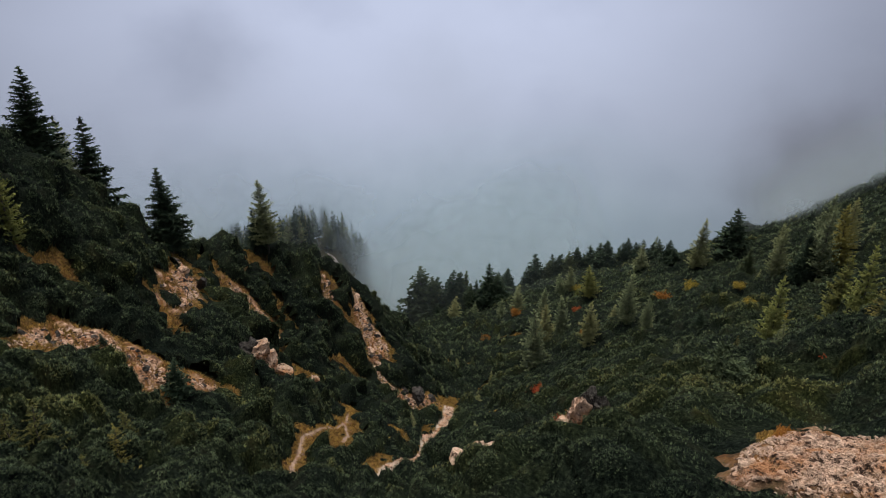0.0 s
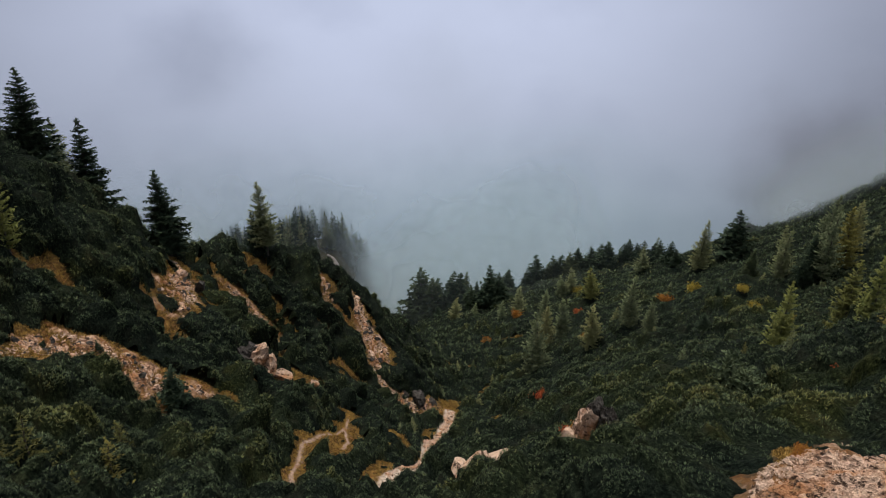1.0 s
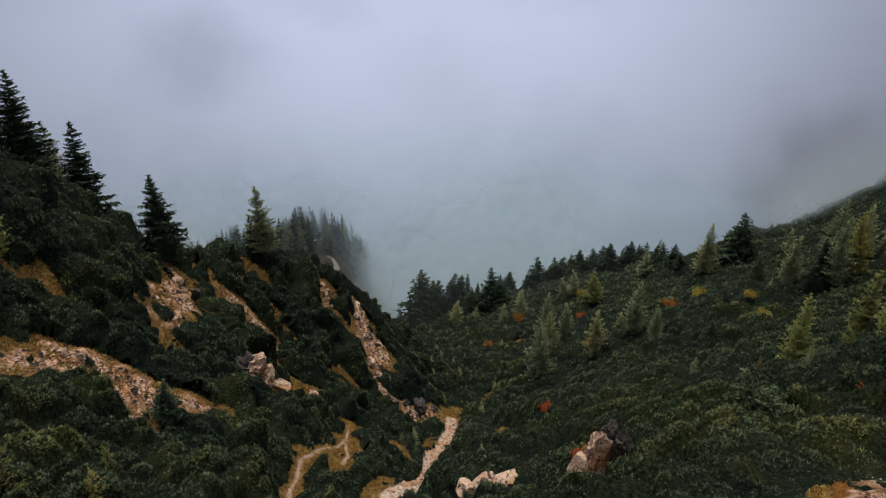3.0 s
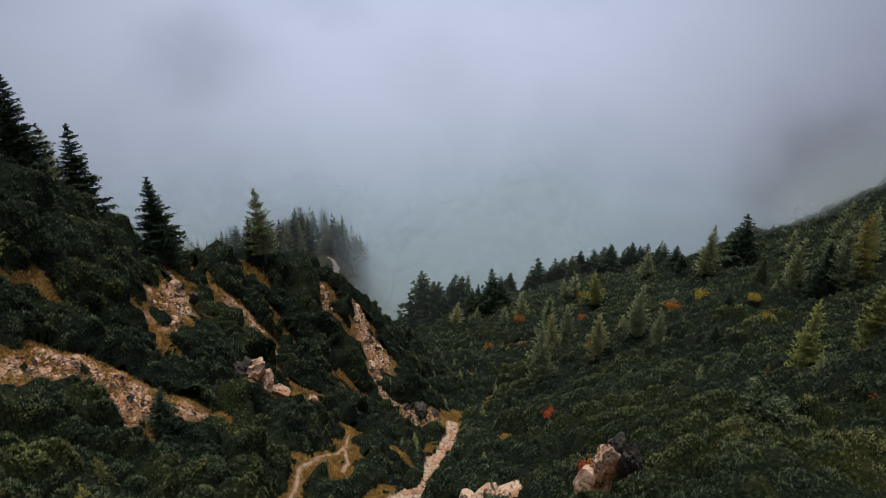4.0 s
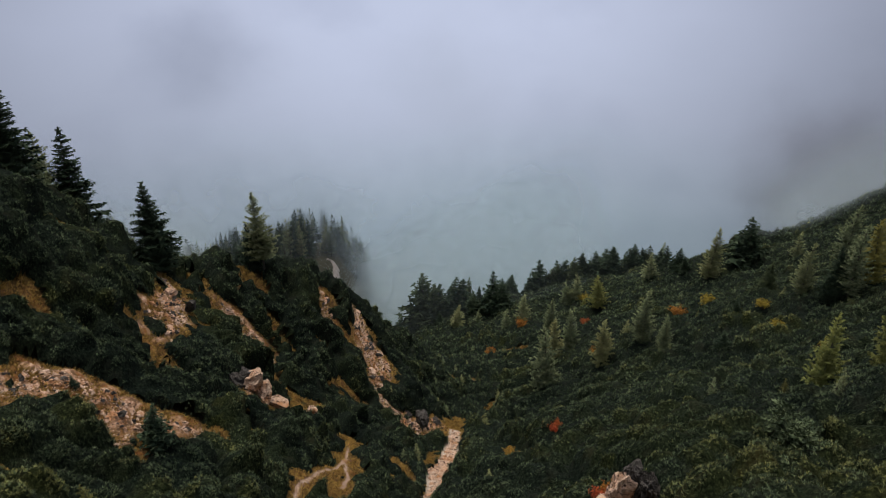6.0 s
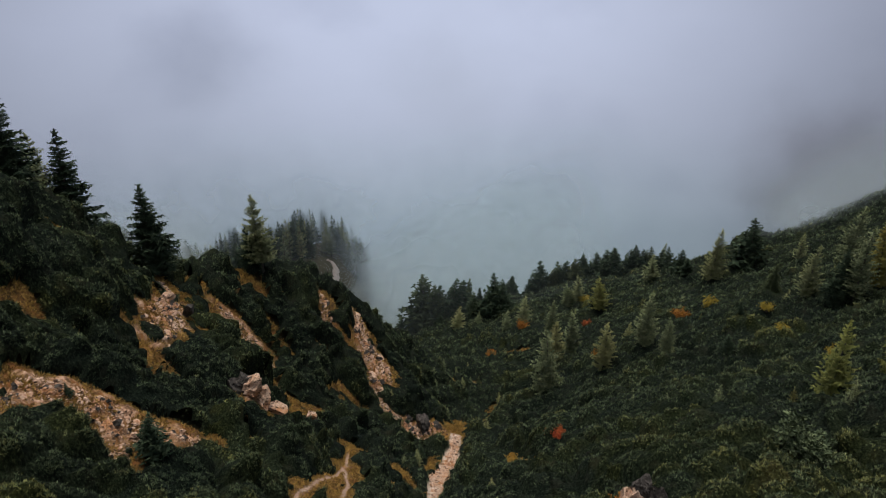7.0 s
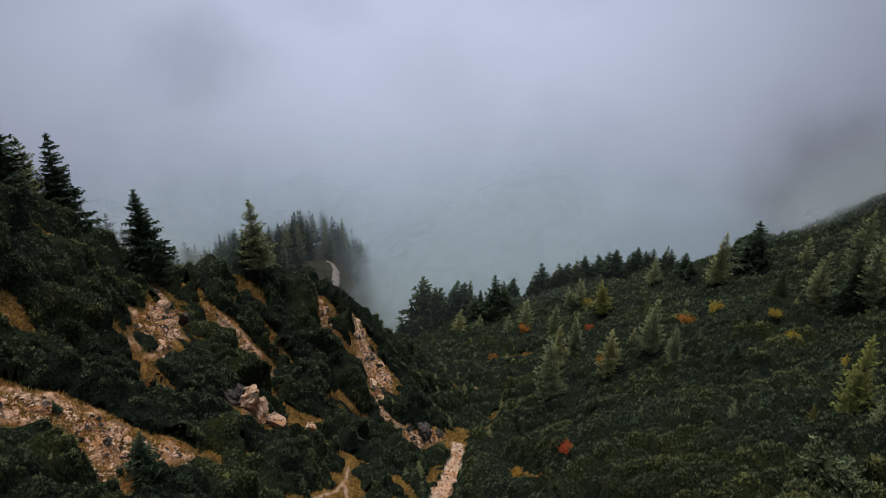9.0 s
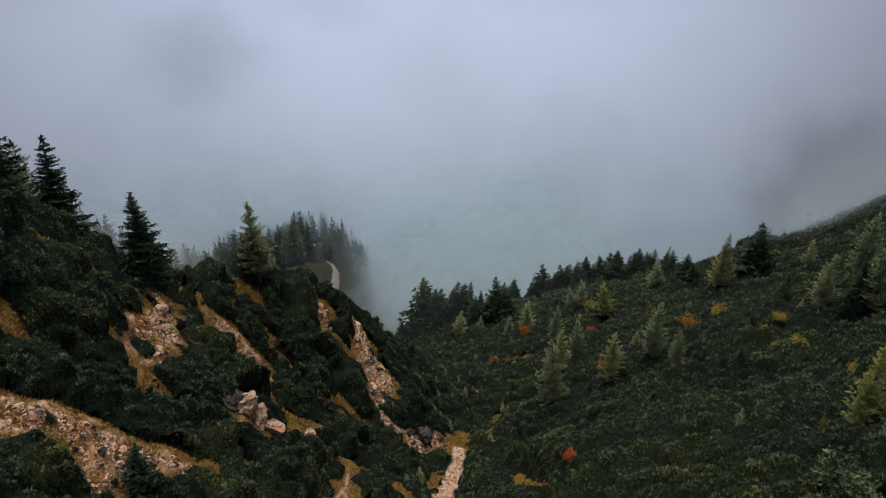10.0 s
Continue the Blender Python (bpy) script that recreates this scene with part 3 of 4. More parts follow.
def crown_mesh(h, rng, levels, spread, start, kind, detail):
    """Whorls of boughs from the top down, each bough a row of flat or hanging sprays."""
    verts, tris = [], []

    def tri(a, b, c):
        k = len(verts)
        verts.extend((a, b, c))
        tris.append((k, k + 1, k + 2))

    for lev in range(levels):
        u = (lev + rng.uniform(0, 0.9)) / levels
        z = h * (1 - (1 - start) * u ** 0.95)
        reach = spread * h * (0.06 + 0.94 * u ** (0.85 if kind == "spruce" else 0.82)) * (1 - 0.35 * max(0, u - 0.75) / 0.25)
        n = int(round((4 + 5 * u) * (1 if detail > 2 else 0.8)))
        turn = rng.uniform(0, 6.28)
        for k in range(n):
            if kind == "larch" and rng.uniform() < 0.2:
                continue
            a = turn + 6.283 * k / n + rng.normal(0, 0.25)
            long = reach * rng.uniform(0.55, 1.2)
            out, side = np.array([math.cos(a), math.sin(a), 0]), np.array([-math.sin(a), math.cos(a), 0])
            rise = (0.35 - 0.75 * u) if kind == "spruce" else (0.25 - 0.35 * u)
            hang = 0.10 if kind == "spruce" else 0.05
            zz = z + rng.normal(0, 0.012 * h)
            if kind == "larch":
                # airy boughs: a thin limb with drooping tufts on both sides, its tip turned up
                steps = detail + 3
                for q in range(steps):
                    f0 = 0.12 + 0.88 * (q + rng.uniform(0, 0.8)) / steps
                    p0 = out * long * f0 + np.array([0, 0, zz + long * (rise * f0 + 0.28 * f0 * f0)])
                    w = (long * (0.21 - 0.13 * f0) + 0.011 * h) * rng.uniform(0.7, 1.3)
                    for turn_side in (side, -side):
                        for _ in range(2 if detail > 2 else 1):
                            r0 = p0 + side * rng.normal(0, 0.06 * w) + out * rng.normal(0, 0.3 * w)
                            drop = np.array([0, 0, -w * rng.uniform(-0.15, 0.75)])
                            tri(r0 - out * w * 0.22, r0 + out * w * 0.30, r0 + turn_side * w * rng.uniform(0.5, 1.1) + out * w * rng.uniform(-0.1, 0.8) + drop)
                    tri(p0 - out * w * 0.4, p0 + out * w * 0.6, p0 + np.array([0, 0, -w * rng.uniform(0.3, 0.8)]) + side * w * rng.normal(0, 0.4))
                    tri(p0 - side * w * 0.2, p0 + side * w * 0.2, p0 + np.array([0, 0, w * rng.uniform(0.2, 0.5)]) + out * w * rng.uniform(0, 0.6))
                continue
            for q in range(detail):
                f0, f1 = q / detail, (q + 1.25) / detail
                p0 = out * long * f0 + np.array([0, 0, zz + long * (rise * f0 + 0.30 * f0 * f0 * (u - 0.1))])
                p1 = out * long * f1 + np.array([0, 0, zz + long * (rise * f1 + 0.30 * f1 * f1 * (u - 0.1))])
                w = (long * (0.34 - 0.18 * f0) * rng.uniform(0.7, 1.3) + 0.012 * h) * (0.8 if detail > 4 else 1.0)
                for turn_side in (side, -side):
                    for _ in range(2 if detail != 3 else 1):
                        root_at = p0 + (p1 - p0) * rng.uniform(0, 0.7)
                        drop = np.array([0, 0, -w * rng.uniform(0.0, 0.65)])
                        tri(root_at - out * w * 0.12, root_at + out * w * (0.34 if detail > 3 else 0.6 if detail > 2 else 0.9), root_at + turn_side * w * rng.uniform(0.7, 1.2) + out * w * rng.uniform(0.3, 0.9) + drop)
                if detail > 2:
                    tri(p0, p1, (p0 + p1) / 2 + np.array([0, 0, -w * rng.uniform(0.2, 0.7)]) + side * w * rng.normal(0, 0.3))
                    tri((p0 + p1) / 2, p1 + out * w * 0.4, (p0 + p1) / 2 + np.array([0, 0, w * 0.3]) + side * w * rng.normal(0, 0.5))
    tip = np.array([0, 0, h * 1.015])
    for k in range(5):
        a = 6.283 * k / 5
        b = np.array([math.cos(a), math.sin(a), 0]) * h * 0.016
        tri(tip, np.array([0, 0, h * 0.93]) + b * 1.4, np.array([0, 0, h * 0.95]) - b * 0.4)
    return np.array(verts), np.array(tris)


def make_tree(kind, seed, needles, detail, label, group):
    """A conifer 10 m high with its foot at the origin: trunk and crown."""
    rng = np.random.default_rng(seed)
    h = 10.0
    root = new("spruce_tree" if kind == "spruce" else "larch_tree")
    tv, tf, bend = trunk_mesh(h, 0.16 if kind == "spruce" else 0.13, rng)
    part("trunk", mesh_of("trunk", tv, tf, [BARK], smooth=True), root)
    levels = {6: 44, 4: 34, 3: 24, 2: 20}[detail] + int(rng.integers(0, 4))
    wide = rng.uniform(0.25, 0.31) if kind == "spruce" else rng.uniform(0.22, 0.27)
    cv, cf = crown_mesh(h, rng, levels, wide, rng.uniform(0.05, 0.12) if kind == "spruce" else rng.uniform(0.1, 0.2), kind, detail)
    t = np.clip(cv[:, 2] / h, 0, 1)
    for c in (0, 1):
        cv[:, c] += np.interp(t, np.linspace(0, 1, len(bend)), bend[:, c])
    out = cv - np.stack([0.6 * bend[-1, 0] * t, 0.6 * bend[-1, 1] * t, cv[:, 2] - 0.05 * h], -1)
    normals = unit(unit(out) + 0.45 * np.repeat(rng.normal(size=(len(cf), 3)), 3, axis=0) + np.array([0, 0, 0.2]))
    me = mesh_of("crown", cv, face_out(cv, cf, normals), [needles], smooth=True)
    lay_normals(me, normals)
    part("crown", me, root)
    return tagged(root, label, "spruce" if kind == "spruce" else "larch", group)


SPOTS = {}


def stand(key, x, y, h, wide=1.0, sink=0.15, lean=0.0):
    """Keep a place for a tree of that kind: metres, height, relative width, lean in degrees to +x."""
    here = np.array([x]), np.array([y])
    z = float(height(*here)[0] + (0.35 * thicket_height(*here)[0][0] if x > -10 and y < 260 else 0)) - sink
    turn = (x * 37.7 + y * 91.3) % 360
    m = pose(x, y, z, 0, lean, 0) @ pose(0, 0, 0, 0, 0, turn) @ Matrix.Diagonal((wide * h / 10, wide * h / 10, h / 10, 1))
    SPOTS.setdefault(key, []).append(m)


def plant(key, protos):
    """Set the trees of one kind, taking its forms in turn."""
    spots = SPOTS.get(key, [])
    for v, proto in enumerate(protos):
        mine = spots[v::len(protos)]
        for m in mine[1:]:
            copy_thing(proto, m)
        if mine:
            proto.matrix_basis = mine[0]
        else:
            for o in (*proto.children, proto):
                bpy.data.objects.remove(o)


def plant_list(text):
    """Places written as 'kind x y height', one after the other."""
    for item in text.split(";"):
        kind, x, y, h = item.split()
        d = math.hypot(float(x), float(y))
        yield kind, float(x), float(y), float(h), d


# ---- build: ground and dwarf pine ----
build_ground()
build_thicket("dwarf_pine_thicket", "dense dark green dwarf pine carpet on the rocky slope", (-0.82, -0.13), 130000, 11, reach=190)
build_thicket("dwarf_pine_thicket", "dense dark green dwarf pine along the gully", (-0.13, 0.08), 40000, 12)
build_thicket("dwarf_pine_thicket", "dense dwarf pine carpet with yellowing sprigs on the wooded slope", (0.08, 0.82), 145000, 13)


# ---- the footpath, a worn ribbon of earth ----
def ribbon(lines, name, label, mat, lift=0.10):
    verts, quads = [], []
    for line in lines:
        pts = np.array(line, float)
        t = np.linspace(0, len(pts) - 1, len(pts) * 14)
        c = np.stack([np.interp(t, np.arange(len(pts)), pts[:, k]) for k in range(3)], 1)
        for _ in range(3):
            c[1:-1] = (c[:-2] + 2 * c[1:-1] + c[2:]) / 4
        c[:, 0] += 0.22 * grain(c[:, 1] * 1.0, c[:, 0], 1.6, 61)
        way = np.gradient(c[:, :2], axis=0)
        side = np.stack([-way[:, 1], way[:, 0]], 1) / np.linalg.norm(way, axis=1)[:, None]
        start = len(verts)
        for k, f in enumerate((-1.25, -0.8, 0.0, 0.8, 1.25)):
            w = c[:, 2] * f * (1 + 0.35 * grain(c[:, 1], c[:, 0] + 9 * k, 0.8, 62))
            x, y = c[:, 0] + side[:, 0] * w, c[:, 1] + side[:, 1] * w
            z = height(x, y) + (lift if abs(f) < 1 else -0.08) - (0.04 if f == 0 else 0)
            verts.extend(np.stack([x, y, z], 1))
        n = len(c)
        for k in range(4):
            a = start + k * n + np.arange(n - 1)
            quads.append(np.stack([a, a + 1, a + n + 1, a + n], 1))
    return tagged(new(name, mesh_of(name, np.array(verts), np.concatenate(quads), [mat], smooth=True)), label, "path", kind="structure")


road_line = [(-61.5, 318, 1.4), (-64, 326, 1.5), (-64.8, 336, 1.6), (-65.2, 351, 1.6), (-67, 364, 1.5), (-70.5, 370, 1.3), (-73.5, 371, 1.0)]
ribbon([road_line], "gravel_road", "pale gravel road bending into the misty wood", ROAD, lift=0.9)
ribbon([trail_line, trail_branch], "footpath", "narrow worn footpath of pale trodden earth", PATH)

# ---- build: trees ----
crest_trees = ("spruce -55.1 84.6 14.9; larch -57.4 93.7 13.2; spruce -54.9 95.3 16.4; spruce -63.4 90.8 7.6; lime -47.6 65.1 11.0; spruce -46.2 99.4 15.3;"
               "larch -34.5 115.6 16.0; spruce -36.8 116.7 9.5; gold -54.2 96.9 4.6; larch -55.8 90.5 10.0")
valley_trees = ("spruce -22.3 275.8 16.2; spruce -10.3 275.3 25.8; spruce -6.6 272.7 20.1; spruce -3.3 272.9 17.1; spruce 3.0 270.2 18.9; spruce 7.6 270.4 17.6;"
                "spruce 12.4 250.8 9.7; spruce 16.5 248.1 10.6; spruce 20.6 244.1 17.1; spruce 23.3 241.6 12.8; spruce 31.3 289.1 14.5; spruce 36.0 289.6 5.1;"
                "spruce -15.0 274.9 12.6; spruce -17.1 273.2 9.2")
ridge_trees = ("spruce 49.4 299.0 19.3; spruce 53.5 299.4 14.9; spruce 58.0 299.8 16.2; spruce 60.7 300.2 16.9; spruce 64.5 298.0 16.4; spruce 68.4 298.5 16.9;"
               "spruce 71.3 298.7 15.4; spruce 76.0 299.4 17.2; spruce 79.9 299.7 18.8; spruce 81.1 292.8 16.9; spruce 84.0 293.0 16.6; spruce 90.9 293.2 14.0;"
               "spruce 93.5 293.5 15.4; larch 75.7 220.9 10.9; spruce 95.5 267.2 11.0; spruce 97.9 263.3 11.8; spruce 82.6 212.8 8.9; spruce 44.6 298.5 14.4;"
               "gold 88.3 292.6 6.3; spruce 82.7 207.3 6.4")
slope_trees = ("larch 21.1 124.5 17.5; larch 26.5 146.2 14.8; larch 32.5 153.6 14.6; larch 32.1 121.0 12.9; larch 32.4 180.8 13.2; gold 50.0 194.3 11.3; larch 51.1 228.6 12.0;"
               "larch 47.3 229.5 9.8; larch 39.7 120.8 14.2; larch 42.1 115.1 8.6; larch 27.6 208.5 11.3; larch 5.0 233.9 10.3; larch 21.7 211.4 8.7;"
               "larch 13.5 238.6 6.1; spruce 47.9 103.6 5.3; spruce 54.4 114.0 6.1; gold 51.0 215.9 4.3; spruce -2.3 255.0 6.4; larch 42.6 140.1 6.6; larch 68.6 173.7 4.2")
east_trees = ("spruce 95.7 192.9 15.7; larch 65.7 113.6 12.6; spruce 66.8 106.6 11.1; larch 91.1 141.1 15.9; larch 78.2 114.1 12.5;"
              "gold 73.0 107.0 13.0; larch 104.3 181.6 9.3; larch 68.2 104.8 15.0; lime 34.2 57.6 9.4; gold 42.9 61.2 9.8; lime 39.0 52.3 8.7; gold 35.8 45.3 5.5; spruce 68.0 129.1 9.5; larch 92.9 197.0 6.5;"
              "larch 65.0 117.9 3.6; larch 88.3 121.6 6.0")
saplings = ("spruce -28.0 55.9 5.6; gold -25.3 29.7 4.3; gold -24.3 30.6 5.6; gold -22.8 29.8 3.9; gold -24.3 39.5 4.0; gold -20.8 32.3 5.0; gold -20.2 28.4 3.7;"
            "spruce -36.3 58.5 1.7; larch -26.5 98.8 2.2; larch -7.0 84.4 2.6; larch 7.5 112.6 4.0; larch 15.1 127.0 4.4; larch 4.7 61.8 2.1; larch -3.6 143.7 3.9;"
            "larch 8.9 187.2 4.1; larch 29.5 168.6 3.4")
for block in (crest_trees, valley_trees, ridge_trees, slope_trees, east_trees, saplings):
    for kind, x, y, h, d in plant_list(block):
        far = "far " if d > 190 else ""
        small = "young " if h < 6 and not far else ""
        stand(far + small + kind, x, y, h * (1.12 if far else 1.0), {"spruce": 1.1, "larch": 1.0, "lime": 0.85}.get(kind, 1.05) * (1.25 if h < 6 else 1.35 if far else 1.0))
young = np.random.default_rng(79)
for _ in range(34):
    y = young.uniform(86, 190)
    x = 0.075 * y - 9 + young.normal(0, 7)
    if cover(np.array([x]), np.array([y]))[0][0] < 0.2:
        stand(("young larch", "young gold", "young larch", "young spruce")[int(young.integers(0, 4))], x, y, young.uniform(2.0, 4.2), 1.15, sink=-0.4)
for _ in range(26):
    y = young.uniform(48, 150)
    x = 0.36 * y + young.normal(0, 13)
    stand("young gold" if young.uniform() < 0.4 else "young larch", x, y, young.uniform(1.6, 2.8), 1.2, sink=-0.7)
for x, y, h in ((-73, 384, 20), (-77, 386, 19), (-62, 388, 21), (-58, 392, 20), (-66, 392, 18), (-86, 372, 17)):
    stand("far spruce" if x > -70 else "far larch", x, y, h, 1.0)
stand("leaning", 80.5, 185.6, 18.8, 1.0, lean=9)

# more of the wood along the far ridge and round the valley's end
wood = np.random.default_rng(78)
for _ in range(46):
    x = wood.uniform(40, 108)
    stand("far spruce" if wood.uniform() < 0.85 else "far larch", x, 306 - 0.30 * max(0, x - 92) * 3 + wood.uniform(-9, 7), wood.uniform(11, 18), wood.uniform(0.85, 1.15))
for _ in range(16):
    stand("far spruce", wood.uniform(-26, 38), wood.uniform(286, 306), wood.uniform(10, 17), wood.uniform(0.85, 1.1))

# the misty wood beyond the crest
wood = np.random.default_rng(77)
count = 0
while count < 210:
    x, y = wood.uniform(-150, -46), wood.uniform(338, 445)
    if x > -58 + 0.16 * (y - 380) or (x > -84 and y < 388):
        continue
    stand("misty larch" if wood.uniform() < 0.42 else "misty spruce", x, y, wood.uniform(17, 28) if x > -104 else wood.uniform(12, 20), wood.uniform(0.7, 0.95))
    count += 1

for _ in range(95):
    x, y = wood.uniform(-200, -92), wood.uniform(262, 330)
    stand("misty larch" if wood.uniform() < 0.3 else "misty spruce", x, y, wood.uniform(13, 22), wood.uniform(0.8, 1.1))

KINDS = {
    "spruce": ("spruce", SPRUCE, 6, (1, 2, 3), "tall dark green spruce with tiered drooping boughs", "trees on the slopes"),
    "young spruce": ("spruce", SPRUCE, 3, (4, 5), "small dark green young spruce among the dwarf pine", "young trees"),
    "misty spruce": ("spruce", SPRUCE, 2, (41, 42, 43), "dark spruce fading into the mist", "misty wood"),
    "misty larch": ("larch", LARCH, 2, (44, 45), "pale larch fading into the mist", "misty wood"),
    "far spruce": ("spruce", SPRUCE, 3, (6, 7, 8, 9), "slender dark spruce at the edge of the mist", "trees at the edge of the mist"),
    "larch": ("larch", LARCH, 4, (10, 11, 12), "green larch with airy boughs in dwarf pine", "trees on the slopes"),
    "young larch": ("larch", LARCH, 2, (13, 14), "small pale green young larch among dwarf pine", "young trees"),
    "far larch": ("larch", LARCH, 3, (15, 16), "far pale green larch near the mist", "trees at the edge of the mist"),
    "gold": ("larch", LARCH_GOLD, 4, (17, 18), "larch turning golden yellow in autumn", "trees on the slopes"),
    "young gold": ("larch", LARCH_YOUNG, 2, (19, 20, 21), "small yellow-green young larch in dwarf pine", "young trees"),
    "far gold": ("larch", LARCH_GOLD, 3, (22,), "far larch turning golden yellow", "trees at the edge of the mist"),
    "lime": ("larch", LARCH_LIME, 4, (23, 24), "bright yellow-green larch above dwarf pine", "trees on the slopes"),
    "leaning": ("larch", LARCH, 4, (25,), "leaning larch with a bare lower trunk", "trees on the slopes"),
}
for key, (kind, needles, detail, seeds, label, group) in KINDS.items():
    plant(key, [make_tree(kind, s, needles, detail, label, group) for s in seeds])


# ---- bushes in autumn colour ----
def make_bush(seed, leaves, label, category="bush", count=260, name="autumn_bush"):
    """A low bush a metre high: a few stems and many leaves in loose clumps."""
    rng = np.random.default_rng(seed)
    root = new(name)
    sv, sf = [], []
    tips = []
    for k in range(7):
        a = 6.283 * k / 7 + rng.normal(0, 0.3)
        tip = np.array([math.cos(a) * rng.uniform(0.2, 0.6), math.sin(a) * rng.uniform(0.2, 0.6), rng.uniform(0.55, 0.95)])
        tips.append(tip)
        for j in range(4):
            b = np.array([math.cos(j * 1.571), math.sin(j * 1.571), 0]) * 0.025
            sv.extend((b, tip + b * 0.3))
        o = len(sv) - 8
        sf.extend([(o + 2 * j, o + (2 * j + 2) % 8, o + (2 * j + 3) % 8, o + 2 * j + 1) for j in range(4)])
    part("stems", mesh_of("stems", sv, sf, [BARK]), root)
    pick = np.array(tips)[rng.integers(0, 7, count)]
    base = pick * rng.uniform(0.45, 1.05, (count, 1)) + rng.normal(0, 0.13, (count, 3))
    base[:, 2] = np.maximum(base[:, 2], 0.05)
    axis = unit(base * np.array([1, 1, 0.4]) + np.array([0, 0, 0.5]) + 0.4 * rng.normal(size=base.shape))
    v, f = sprigs(base, axis, rng.uniform(0.08, 0.15, count), rng, 5, 1.1, 0.4)
    me = mesh_of("leaves", v, f, [leaves])
    if leaves == PINE:
        float_attribute(me, "tone", np.full(len(v), 0.76))
    part("leaves", me, root)
    return tagged(root, label, category, "autumn bushes" if leaves != PINE else "")


bushes = ("orange 26.3 202.5 3.0; red 44.2 184.6 2.3; gold 53.5 227.3 2.7; gold 62.2 143.2 2.6; orange 54.8 140.5 2.6; red 12.8 71.1 1.3; red 12.1 74.7 1.0; red 13.3 72.6 0.9; orange 9.8 67.3 1.2;"
          "orange 15.6 23.8 0.5; orange 16.4 24.8 0.5; orange 17.3 25.8 0.5; orange 7.8 74.8 1.2; gold 50.0 80.4 1.4; gold 54.0 99.4 1.7; orange 34.5 135.9 1.6; gold 59.3 114.0 1.6; pine 23.4 43.5 2.9;"
          "gold 11.7 35.9 0.9; red 30.0 42.3 0.9; orange 14.3 182.0 2.4; orange 10.4 41.6 1.2; red 9.6 41.0 1.0")
for kind, x, y, h, d in plant_list(bushes):
    stand("bush " + kind, x, y, h * (11.5 if kind != "pine" else 10), 1.0, sink=-0.5 * float(thicket_height(np.array([x]), np.array([y]))[0][0]))
plant("bush orange", [make_bush(31, LEAF_ORANGE, "small orange autumn bush among dwarf pine"), make_bush(32, LEAF_ORANGE, "small orange autumn bush among dwarf pine")])
plant("bush red", [make_bush(33, LEAF_RED, "small red-leaved autumn bush among dwarf pine")])
plant("bush gold", [make_bush(34, LEAF_YELLOW, "small yellow autumn bush among dwarf pine")])
plant("bush pine", [make_bush(35, PINE, "single upright dwarf pine bush beside the bare slope", "dwarf pine", 800, "dwarf_pine")])


# ---- rocks ----
def rock_mesh(name, size, seed, mat, cuts=17, fine=5, rough_by=1.0):
    """A broken block: a lump cut by planes and roughened."""
    bm = bmesh.new()
    bmesh.ops.create_icosphere(bm, subdivisions=fine, radius=1.0)
    rng = np.random.default_rng(seed)
    planes = [(Vector(unit(rng.normal(size=3) * np.array([1, 1, 0.6]))), rng.uniform(0.42, 0.82)) for _ in range(cuts)]
    off = Vector(rng.uniform(-50, 50, 3))
    for v in bm.verts:
        p = v.co.copy()
        for nrm, dist in planes:
            over = p.dot(nrm) - dist
            if over > 0:
                p -= nrm * over
        ribs = Vector((p.x * 4.5, p.y * 4.5, p.z * 1.3)) + off
        rough = noise.fractal(p * 2.2 + off, 0.7, 2.2, 6) * 0.10 - abs(noise.noise(ribs)) * 0.28 - abs(noise.noise(p * 8.0 + off)) * 0.07
        p += p.normalized() * rough * rough_by
        v.co = Vector((p.x * size[0] * 1.25, p.y * size[1] * 1.25, p.z * size[2] * 1.2))
    me = bpy.data.meshes.new(name)
    bm.to_mesh(me)
    bm.free()
    me.materials.append(mat)
    return me


def outcrop(label, pieces, name="rock_outcrop"):
    """Rocks that stand together: pieces of (part name, x, y, z, size, tilt, seed, material)."""
    root = new(name)
    x0, y0 = pieces[0][1], pieces[0][2]
    root.location = (x0, y0, float(height(np.array([x0]), np.array([y0]))[0]))
    bpy.context.view_layer.update()
    for pname, x, y, z, size, tilt, seed, mat in pieces:
        ob = part(pname, rock_mesh(pname, size, seed, mat, fine=4 if y > 60 else 5, rough_by=0.4 if "slab" in pname else 1.0), root)
        ob.matrix_basis = Matrix.Translation(-root.location) @ pose(x, y, z, *tilt)
    return tagged(root, label, "rock")


outcrop("pale limestone boulder with dark lichened top blocks in dwarf pine", [
    ("pale_block", 9.9, 38.8, -29.7, (1.15, 1.1, 2.2), (0, 2, 20), 101, LIMESTONE),
    ("foot_slab", 8.5, 38.0, -30.6, (0.8, 0.9, 1.3), (0, 10, 10), 102, LIMESTONE),
    ("dark_top", 10.7, 38.7, -28.0, (0.9, 0.9, 0.85), (0, 0, 40), 103, DARK_ROCK),
    ("dark_block", 11.5, 38.3, -28.9, (0.95, 0.9, 1.7), (0, -10, 70), 104, DARK_ROCK)], "boulder")
outcrop("pinkish limestone outcrop on the slope below dwarf pine", [
    ("pale_face", -26.3, 79.2, -49.5, (1.9, 1.5, 2.7), (10, 12, 15), 117, LIMESTONE),
    ("pale_shoulder", -25.0, 78.8, -51.0, (1.3, 1.1, 2.0), (0, 22, 65), 115, LIMESTONE),
    ("dark_crown", -27.6, 79.6, -48.2, (1.3, 1.2, 1.5), (0, -12, 10), 116, DARK_ROCK),
    ("dark_face", -28.4, 79.0, -49.8, (1.9, 1.7, 2.7), (0, -14, 50), 112, DARK_ROCK),
    ("low_slab", -23.5, 79.6, -52.4, (1.6, 1.1, 0.9), (0, 18, 0), 113, LIMESTONE)])
